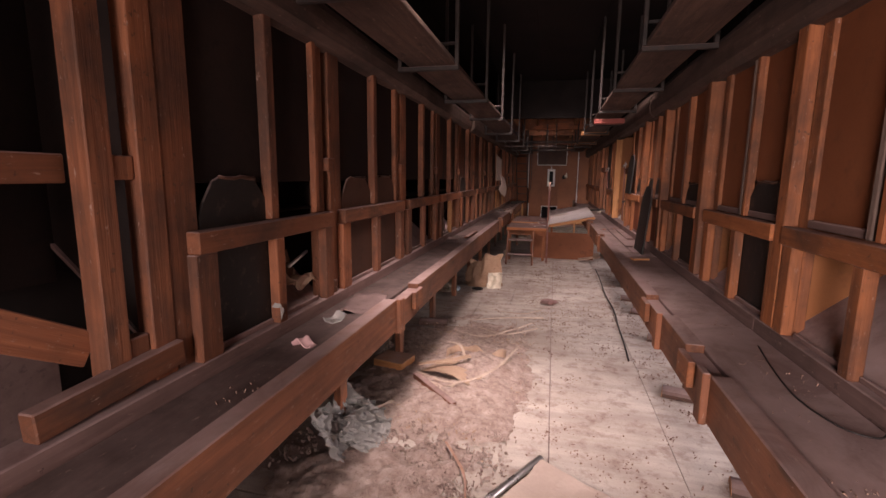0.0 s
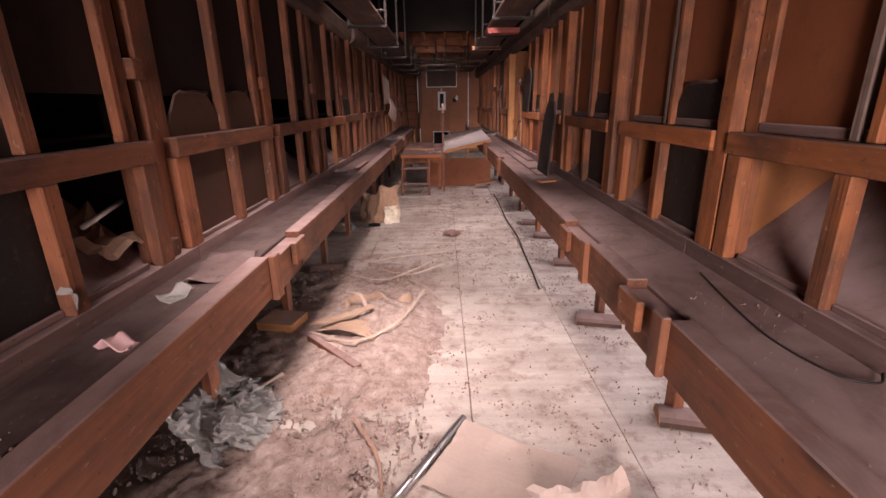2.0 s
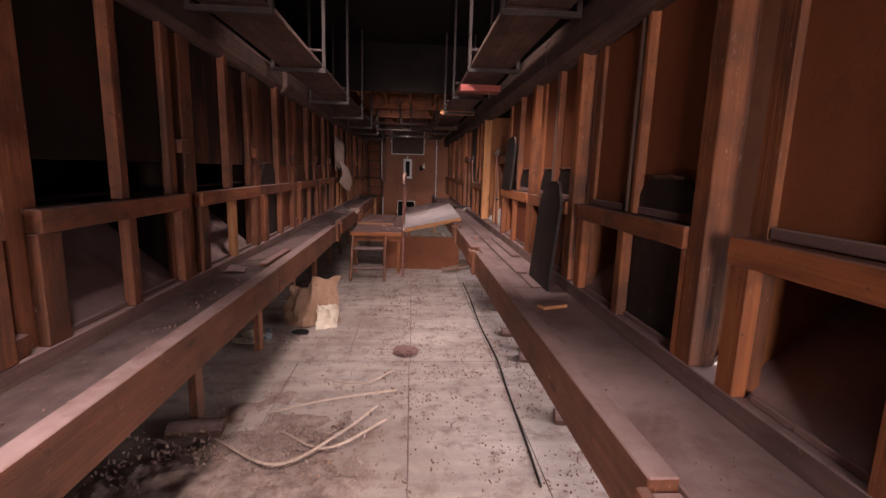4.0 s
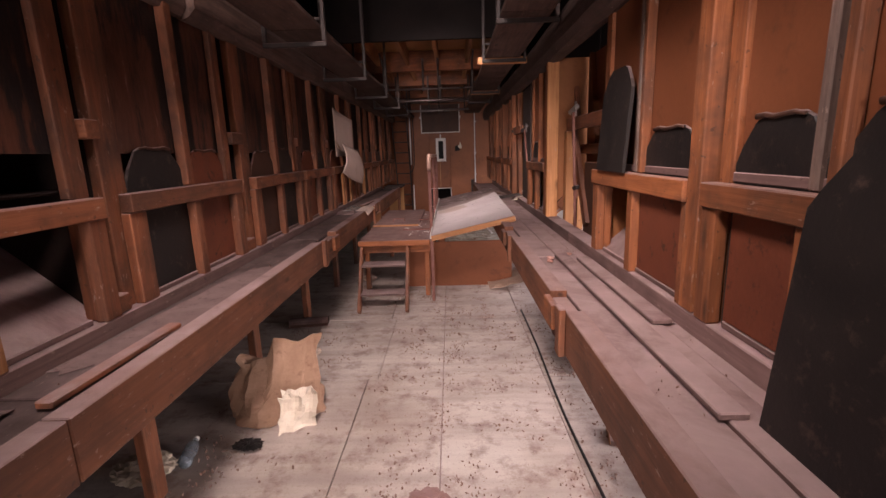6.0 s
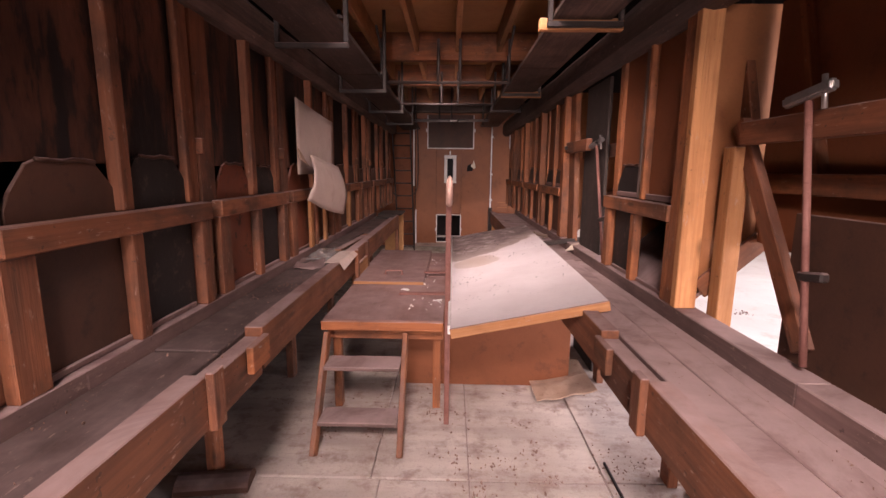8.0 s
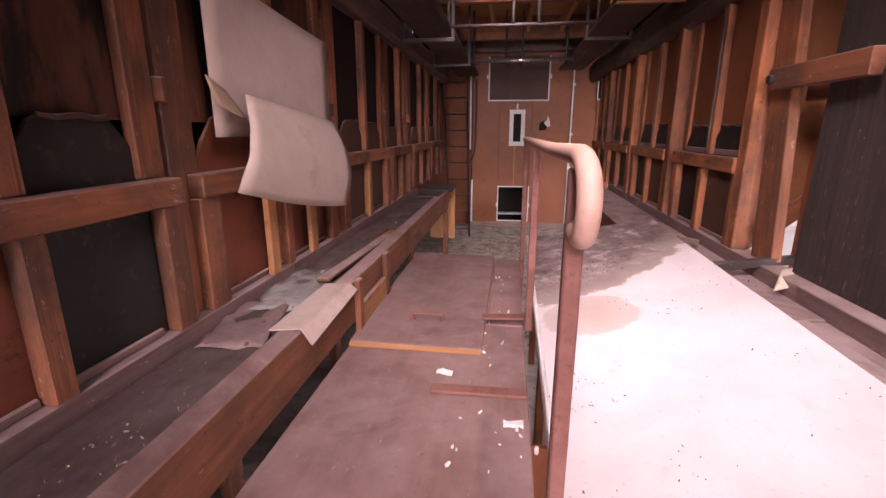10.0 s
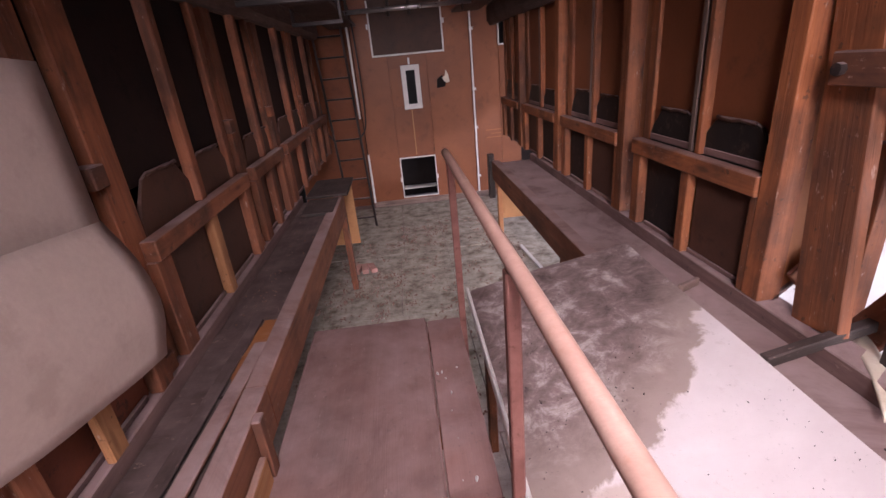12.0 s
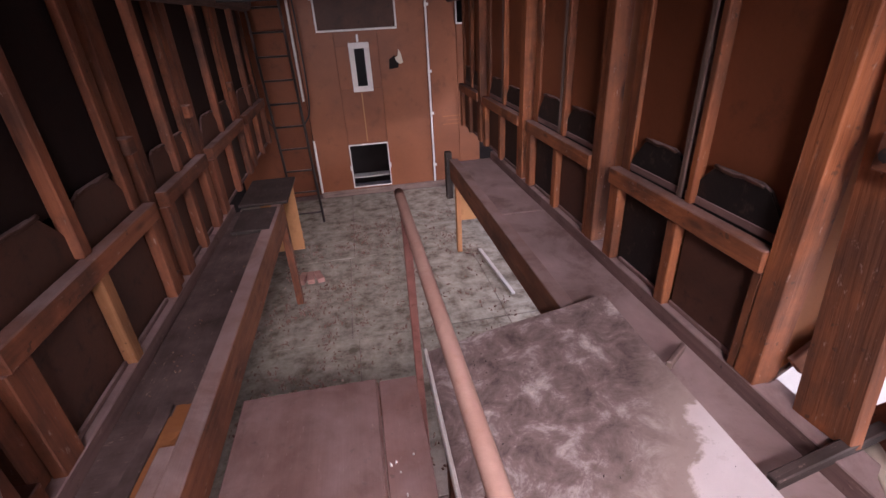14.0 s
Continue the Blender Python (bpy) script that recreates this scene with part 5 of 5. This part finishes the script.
crumbs("droppings", 2600, (-0.2, 1.2, 0.9, 8.4), 0.002, 0.007, M_CRUMB, 1, "brown droppings and dirt scattered over the floor")
crumbs("droppings", 1600, (-1.2, 1.1, 4.6, 9.0), 0.002, 0.007, M_CRUMB, 2, "brown droppings and dirt scattered over the floor")
crumbs("wood_chips", 4200, (-1.35, -0.08, 1.9, 4.6), 0.003, 0.01, M_SAWDUST, 3, "pale wood chips scattered on the sawdust heap", lambda x, y: 0.02)
crumbs("wood_chips", 500, (-1.1, -0.1, 2.2, 4.6), 0.003, 0.008, M_PAPER, 13, "pale torn scraps scattered on the sawdust heap", lambda x, y: 0.028)
crumbs("ledge_crumbs", 420, (0.76, 1.04, 0.3, 8.0), 0.0008, 0.0028, M_CRUMB, 4, "dark dirt crumbs on the dusty ledge", lambda x, y: 0.866)
crumbs("ledge_crumbs", 500, (-1.04, -0.78, 1.0, 12.0), 0.001, 0.0045, M_CRUMB, 6, "dark dirt crumbs on the dusty ledge", lambda x, y: 0.872)
crumbs("far_dirt", 1900, (-1.0, 0.9, 10.9, 14.3), 0.003, 0.011, M_CRUMB, 7, "dark dirt and leaf litter on the far floor")
crumbs("sheet_specks", 320, (0.08, 0.78, 8.4, 10.7), 0.0006, 0.0022, M_CABLE, 8, "black specks of dirt on the stained sheet", lambda x, y: NL.z + (NR.z - NL.z) * (x - 0.01) / 0.776 + (FL.z - NL.z) * (y - 8.17) / 2.55 + 0.004)
crumbs("platform_chips", 60, (-0.25, -0.06, 8.8, 10.7), 0.002, 0.009, M_TRIM, 9, "flakes of white paint on the platform", lambda x, y: PT + 0.002)
crumbs("yard_rubble", 700, (1.9, 3.4, 0.3, 3.0), 0.003, 0.014, M_CRUMB, 10, "brown rubble and dirt on the side room floor")
crumbs("yard_rubble", 250, (1.9, 3.4, 9.2, 13.0), 0.003, 0.012, M_CRUMB, 11, "brown rubble and dirt on the side room floor")


def strip_bm(ctrl, w, thick, n=8, twist=0.0):
    """a bent strip of veneer or lath along control points"""
    pts = curve_pts(ctrl, n)
    bm = bmesh.new()
    rows = []
    for i, p in enumerate(pts):
        d = (pts[min(i + 1, len(pts) - 1)] - pts[max(i - 1, 0)]).normalized()
        sd = d.cross(Vector((0, 0, 1)))
        sd = (sd.normalized() if sd.length > 0.01 else Vector((1, 0, 0)))
        sd = Matrix.Rotation(twist * i / len(pts), 3, d) @ sd
        rows.append([bm.verts.new(p + sd * w / 2), bm.verts.new(p - sd * w / 2)])
    for a, b in zip(rows, rows[1:]):
        bm.faces.new((a[0], a[1], b[1], b[0]))
    thicken(bm, thick)
    return bm


# torn paper cone and strips on the heap
tp = thing("torn_paper_bag", (-0.42, 3.4, 0.05), "torn tan paper bag lying open on the sawdust heap", "paper")
part("bag_floor", bent_sheet(lambda u, v: Vector((-0.86 + 0.42 * u + 0.2 * v, 3.2 - 0.16 * u + 0.42 * v, 0.075 + 0.05 * math.sin(u * 3) * (1 - v) + 0.015 * noise.noise(Vector((u * 5, v * 5, 1)))))
                             , 12, 10, 0.003), M_PAPER, tp)
part("bag_wall", bent_sheet(lambda u, v: Vector((-0.88 + 0.71 * u - 0.03 * v, 3.2 - 0.42 * math.sin(u * 2.6) * (1 - 0.25 * v) + 0.62 * u * u, 0.03 + (0.05 + 0.04 * noise.noise(Vector((u * 6, 0, 2)))) * v)), 20, 5, 0.003), M_PAPERW, tp, "", None, True)
part("bag_wall", bent_sheet(lambda u, v: Vector((-0.74 + 0.5 * u, 3.6 + 0.1 * math.sin(u * 6) + 0.12 * u + 0.04 * v, 0.04 + (0.07 + 0.05 * noise.noise(Vector((u * 5, 0, 6)))) * v)), 18, 5, 0.003), M_PAPER, tp, "", None, True)
part("bag_edge", strip_bm(((-0.88, 3.2, 0.13), (-0.6, 3.3, 0.16), (-0.5, 3.42, 0.15)), 0.04, 0.003, 8, 0.3), M_PAPER, tp)
part("bag_edge", strip_bm(((-0.72, 3.62, 0.18), (-0.6, 3.52, 0.19), (-0.52, 3.36, 0.13)), 0.02, 0.003, 8, 0.6), M_PAPERW, tp)
part("paper_strip", strip_bm(((-0.88, 3.18, 0.08), (-0.55, 3.0, 0.11), (-0.3, 3.25, 0.12), (-0.15, 3.86, 0.09)), 0.016, 0.003, 8, 0.5), M_PAPERW, tp)
for k, c in enumerate((((-0.94, 4.42, 0.04), (-0.53, 4.15, 0.06), (-0.25, 4.45, 0.05), (-0.07, 4.78, 0.03)), ((-0.6, 4.5, 0.03), (-0.3, 4.3, 0.05), (0.0, 4.62, 0.03)), ((-0.75, 4.7, 0.03), (-0.4, 4.85, 0.04), (0.05, 5.0, 0.03)),
                       ((-0.55, 5.2, 0.02), (-0.2, 5.1, 0.03), (0.02, 5.35, 0.02)), ((-0.45, 2.35, 0.05), (-0.3, 2.1, 0.05), (-0.25, 1.9, 0.03)), ((-1.12, 2.66, 0.05), (-1.0, 2.6, 0.06), (-0.92, 2.74, 0.05)))):
    o = part("veneer_strip", strip_bm(c, 0.013, 0.003, 8, 0.9), M_PAPERW if k != 4 else M_PALE, None)
    tagged(o, "thin curled veneer strip lying in the sawdust", "strip", "veneer strips on the floor")
pk = thing("short_plank", (-0.6, 3.0, 0.03), "short worn plank lying on the sawdust", "plank")
strut("plank", pk, M_STUD_L, (-0.88, 3.16, 0.06), (-0.5, 2.8, 0.04), 0.05, 0.045)
of = thing("timber_offcut", (-0.87, 3.4, 0.0), "squared timber offcut lying on the floor by the ledge", "offcut")
board("block", of, M_PALE, -1.27, -1.0, 3.28, 3.5, 0.03, 0.09, tilt=(0, 0, -12))
for k, (x, y, l, tz) in enumerate(((1.1, 3.45, 0.3, -14), (1.2, 2.38, 0.3, -14), (1.2, 4.66, 0.26, -12), (1.18, 5.6, 0.24, -12), (-1.1, 4.55, 0.3, 8), (-1.1, 7.95, 0.34, 8), (1.15, 6.2, 0.24, -10))):
    fbk = thing("wood_block", (x, y, 0.0), "round-backed offcut with a raw sawn end under the ledge", "block", "wood blocks under the ledges")
    arc = [(math.cos(math.pi * q / 8) * 0.075, math.sin(math.pi * q / 8) * 0.06) for q in range(9)]
    mm = Matrix.Translation((x - l / 2, y, 0.004)) @ Matrix.Rotation(radians(tz), 4, "Z")
    part("block", prism_bm(arc, l), M_FLAPBROWN, fbk, "", mm)
    part("sawn_end", prism_bm([(p * 0.94, q * 0.94) for p, q in arc], 0.003), M_PALE, fbk, "raw orange sawn end", Matrix.Translation((-0.0035, 0, 0)) @ mm)


def crumple(name, loc, size, seed, material, label, category, flat=1.0, amp=0.45, freq=2.2, sub=4):
    """a crumpled bag or lump of film: a faceted, folded ball"""
    bm = bmesh.new()
    bmesh.ops.create_icosphere(bm, subdivisions=sub, radius=1.0)
    off = Vector((seed * 3.1, seed * 1.7, seed))
    for v in bm.verts:
        d = v.co.normalized()
        f = 1 - amp * abs(noise.noise(d * freq + off)) * 1.6 + 0.3 * amp * noise.noise(d * freq * 3 + off) - 0.25 * amp * abs(noise.noise(d * freq * 6 + off))
        v.co = Vector((d.x * size[0], d.y * size[1], d.z * size[2])) * f
    drop(bm)
    o = part(name, bm, material, None, "", Matrix.Translation(loc), False)
    return tagged(o, label, category)


pbg = thing("plastic_bag", (-1.05, 2.3, 0.0), "crumpled clear plastic sheeting bunched under the ledge", "plastic sheet")
for k, (bx, by, bl, bh) in enumerate(((-1.16, 2.05, 0.5, 0.3), (-1.02, 2.15, 0.4, 0.17), (-1.08, 2.3, 0.34, 0.12))):
    part("fold", bent_sheet(lambda u, v: Vector((bx + 0.2 * (1 - v) ** 1.5 + 0.05 * noise.noise(Vector((u * 16, v * 3, k * 4))) + 0.03 * noise.noise(Vector((u * 40, v * 9, k))),
                                                by + bl * u + 0.06 * noise.noise(Vector((u * 6, v * 6, k + 9))), 0.006 + bh * v * (0.6 + 0.7 * abs(noise.noise(Vector((u * 5, 1.5, k))))) + 0.02 * abs(noise.noise(Vector((u * 14, v * 14, k)))))), 60, 20, 0.0015), M_FILM, pbg)
crumple("rag", (-1.29, 5.94, 0.004), (0.16, 0.12, 0.06), 4, M_RAG, "dirty cream rag lying under the ledge", "rag", amp=0.3)
crumple("dark_clump", (-0.88, 6.16, 0.004), (0.09, 0.06, 0.025), 9, M_CABLE, "small black clump of string on the floor", "litter", amp=0.8, freq=4)
crumple("floor_scrap", (0.1, 5.7, 0.004), (0.12, 0.12, 0.03), 3, M_PLATFORM, "crumpled reddish scrap of board on the floor", "scrap", amp=0.4)
crumple("pale_scrap", (-0.78, 9.35, 0.004), (0.09, 0.05, 0.05), 8, M_PAPERW, "small crumpled white paper on the floor", "scrap", amp=0.35)
crumple("pale_scrap", (-0.88, 7.3, 0.004), (0.08, 0.08, 0.03), 11, M_PAPERW, "small crumpled white paper on the floor", "scrap", amp=0.35)
crumple("film_bundle", (1.9, 1.15, 0.005), (0.22, 0.2, 0.1), 12, M_TRIM, "bundle of white film on the side room floor", "film", amp=0.35)

# upright torn paper sack
sack = thing("paper_sack", (-0.82, 6.45, 0.0), "large torn brown paper sack standing on the floor", "sack")
bm = bmesh.new()
n_s, n_h = 30, 14
rg = []
for j in range(n_h + 1):
    v = j / n_h
    ring = []
    for i in range(n_s):
        a = 2 * math.pi * i / n_s
        rr = 1 - 0.16 * v + 0.28 * noise.noise(Vector((math.cos(a) * 2.6, math.sin(a) * 1.6, v * 2.2)))
        x, y = math.cos(a) * 0.27 * rr + 0.05 * v, math.sin(a) * 0.14 * rr * (1 - 0.82 * v) + 0.05 * v
        z = v * (0.45 + 0.08 * noise.noise(Vector((math.cos(a) * 1.3, math.sin(a) * 1.3, 7))) - 0.11 * (math.cos(a) < -0.3))
        ring.append(bm.verts.new((x + 0.02 * noise.noise(Vector((x * 14, y * 14, v * 7))), y, max(z, 0))))
    rg.append(ring)
for r0, r1 in zip(rg, rg[1:]):
    for i in range(n_s):
        bm.faces.new((r0[i], r0[(i + 1) % n_s], r1[(i + 1) % n_s], r1[i]))
bm.faces.new(rg[0])
part("sack_wall", bm, M_SACK, sack, "", Matrix.Translation((-0.85, 6.5, 0.005)) @ Matrix.Rotation(radians(14), 4, "Z"))
part("torn_lining", drop(rumpled_bm(0.2, 0.3, 10, 12, 0.04, 9, 23, 0.003, 0.1, 0.3)), M_FOAM, sack, "", Matrix.Translation((-0.68, 6.38, 0.06)) @ Euler((1.25, 0.1, 0.2)).to_matrix().to_4x4())

bt = thing("plastic_bottle", (-1.14, 6.05, 0.0), "clear blue plastic bottle lying under the ledge", "bottle")
mb = Matrix.Translation((-1.13, 6.0, 0.038)) @ Matrix.Rotation(radians(14), 4, "Z") @ Matrix.Rotation(radians(-90), 4, "X")
prof = ((0.0, 0.028), (0.01, 0.034), (0.06, 0.032), (0.075, 0.034), (0.13, 0.034), (0.16, 0.028), (0.185, 0.014), (0.2, 0.013))
bm = bmesh.new()
rg = [[bm.verts.new((math.cos(2 * math.pi * i / 16) * r, math.sin(2 * math.pi * i / 16) * r, z)) for i in range(16)] for z, r in prof]
for r0, r1 in zip(rg, rg[1:]):
    for i in range(16):
        bm.faces.new((r0[i], r0[(i + 1) % 16], r1[(i + 1) % 16], r1[i]))
bm.faces.new(rg[0])
part("body", bm, M_BOTTLE, bt, "", mb, True)
part("cap", tube_bm([(0, 0, 0.2), (0, 0, 0.218)], 0.015, 14), M_TRIM, bt, "white screw cap", mb)

# tube and cardboard near the start, cable along the floor joint
tu = thing("steel_tube", (-0.1, 2.1, 0.0), "grey steel tube lying on the floor", "tube")
part("tube", tube_bm([(-0.3, 1.72, 0.022), (0.09, 2.36, 0.03)], 0.019, 12), M_SHINY, tu, "", None, True)
c1 = part("cardboard_piece", drop(rumpled_bm(0.55, 0.42, 18, 16, 0.014, 3, 15, 0.004, 0.06, 0.05)), M_CARD, None, "", Matrix.Translation((0.24, 2.02, 0.004)) @ Matrix.Rotation(radians(-28), 4, "Z"))
tagged(c1, "crumpled beige cardboard sheet on the floor", "cardboard")
c2 = part("cardboard_piece", drop(rumpled_bm(0.4, 0.3, 14, 12, 0.05, 5, 19, 0.004, 0.2, 0.2)), M_CARD, None, "", Matrix.Translation((0.55, 1.75, 0.004)) @ Matrix.Rotation(radians(15), 4, "Z"))
tagged(c2, "crumpled beige cardboard sheet on the floor", "cardboard")
ca = part("floor_cable", tube_bm(curve_pts([(0.87, 8.2, 0.008), (0.87, 7.4, 0.009), (0.85, 6.44, 0.008), (0.868, 5.6, 0.008), (0.84, 5.0, 0.009), (0.82, 4.4, 0.008), (0.8, 4.02, 0.009)], 6), 0.008, 8), M_CABLE, None, "", None, True)
tagged(ca, "dirty black cable lying along a floor joint", "cable")
br = thing("brick_bits", (-0.72, 13.05, 0.0), "three broken pink bricks on the far floor", "brick")
for k in range(3):
    board("brick", br, M_BRICK, -0.8 + 0.07 * k, -0.74 + 0.07 * k, 12.98, 13.14, 0.004, 0.05, tilt=(0, 0, 14 * k - 10))
pb3 = thing("white_lath", (0.9, 12.8, 0.0), "white lath lying under the far ledge", "lath")
strut("stick", pb3, M_TRIM, (0.9, 13.2, 0.02), (0.96, 12.35, 0.02), 0.035, 0.02)
pin = thing("steel_pin", (1.28, 0.62, 0.93), "rusty steel pin standing at the ledge", "pin")
part("pin", tube_bm([(1.14, 0.62, 0.93), (1.14, 0.62, 1.05)], 0.008, 8), M_RUST, pin, "", None, True)
part("head", tube_bm([(1.14, 0.62, 1.05), (1.14, 0.62, 1.06)], 0.014, 8), M_RUST, pin)

# planks lying across the side room floor
for y, w, mt in ((2.62, 0.07, M_GREY), (2.42, 0.1, M_PALE)):
    kb = thing("floor_plank", (3.1, y, 0.0), "long plank lying flat on the white side room floor", "plank", "planks on the side room floor")
    board("plank", kb, mt, 1.95, 4.6, y, y + w, 0.003, 0.05)

ol = thing("open_bay", (-1.1, 0.5, 0.0), "open bay with bare dark studs and a leaning orange brace", "stall", "open bays along the aisle")
board("post", ol, M_STUD_L, -1.16, -1.1, 1.07, 1.155, 0.93, ZT)
board("post", ol, M_STUD_L, -1.18, -1.11, 0.925, 1.0, 0.0, ZT)
board("spacer", ol, M_STUD_L, -1.16, -1.115, 1.002, 1.068, 1.56, 1.63)
board("spacer", ol, M_STUD_L, -1.16, -1.115, 1.002, 1.068, 1.0, 1.09)
board("post", ol, M_STUD_L, -1.34, -1.27, 0.42, 0.5, 0.0, ZT)
board("post", ol, M_STUD_L, -1.34, -1.27, -0.3, -0.22, 0.0, ZT)
board("post", ol, M_STUD_L, -1.15, -1.06, -1.1, -1.0, 0.93, ZT)
board("rail", ol, M_STUD_L, -1.26, -1.22, -1.0, 0.95, 1.55, 1.63)
taper_board("brace", ol, M_STUD_L, (-1.19, 0.2, 1.52), (-1.19, 0.93, 1.08), 0.1, 0.1, 0.035)
taper_board("sill_brace", ol, M_STUD_L, (-1.1, 0.7, 0.975), (-1.1, 1.16, 1.0), 0.08, 0.08, 0.05)
# near-black panel put where only the unlit depth of the bay shows
board("back_panel", ol, M_DARKPLY, -1.62, -1.6, -1.1, 1.17, 1.2, ZT)
board("low_sheet", ol, M_FELT, -1.66, -1.64, -1.1, 1.17, 0.0, 1.0, "pale dusty sheet standing at the back")
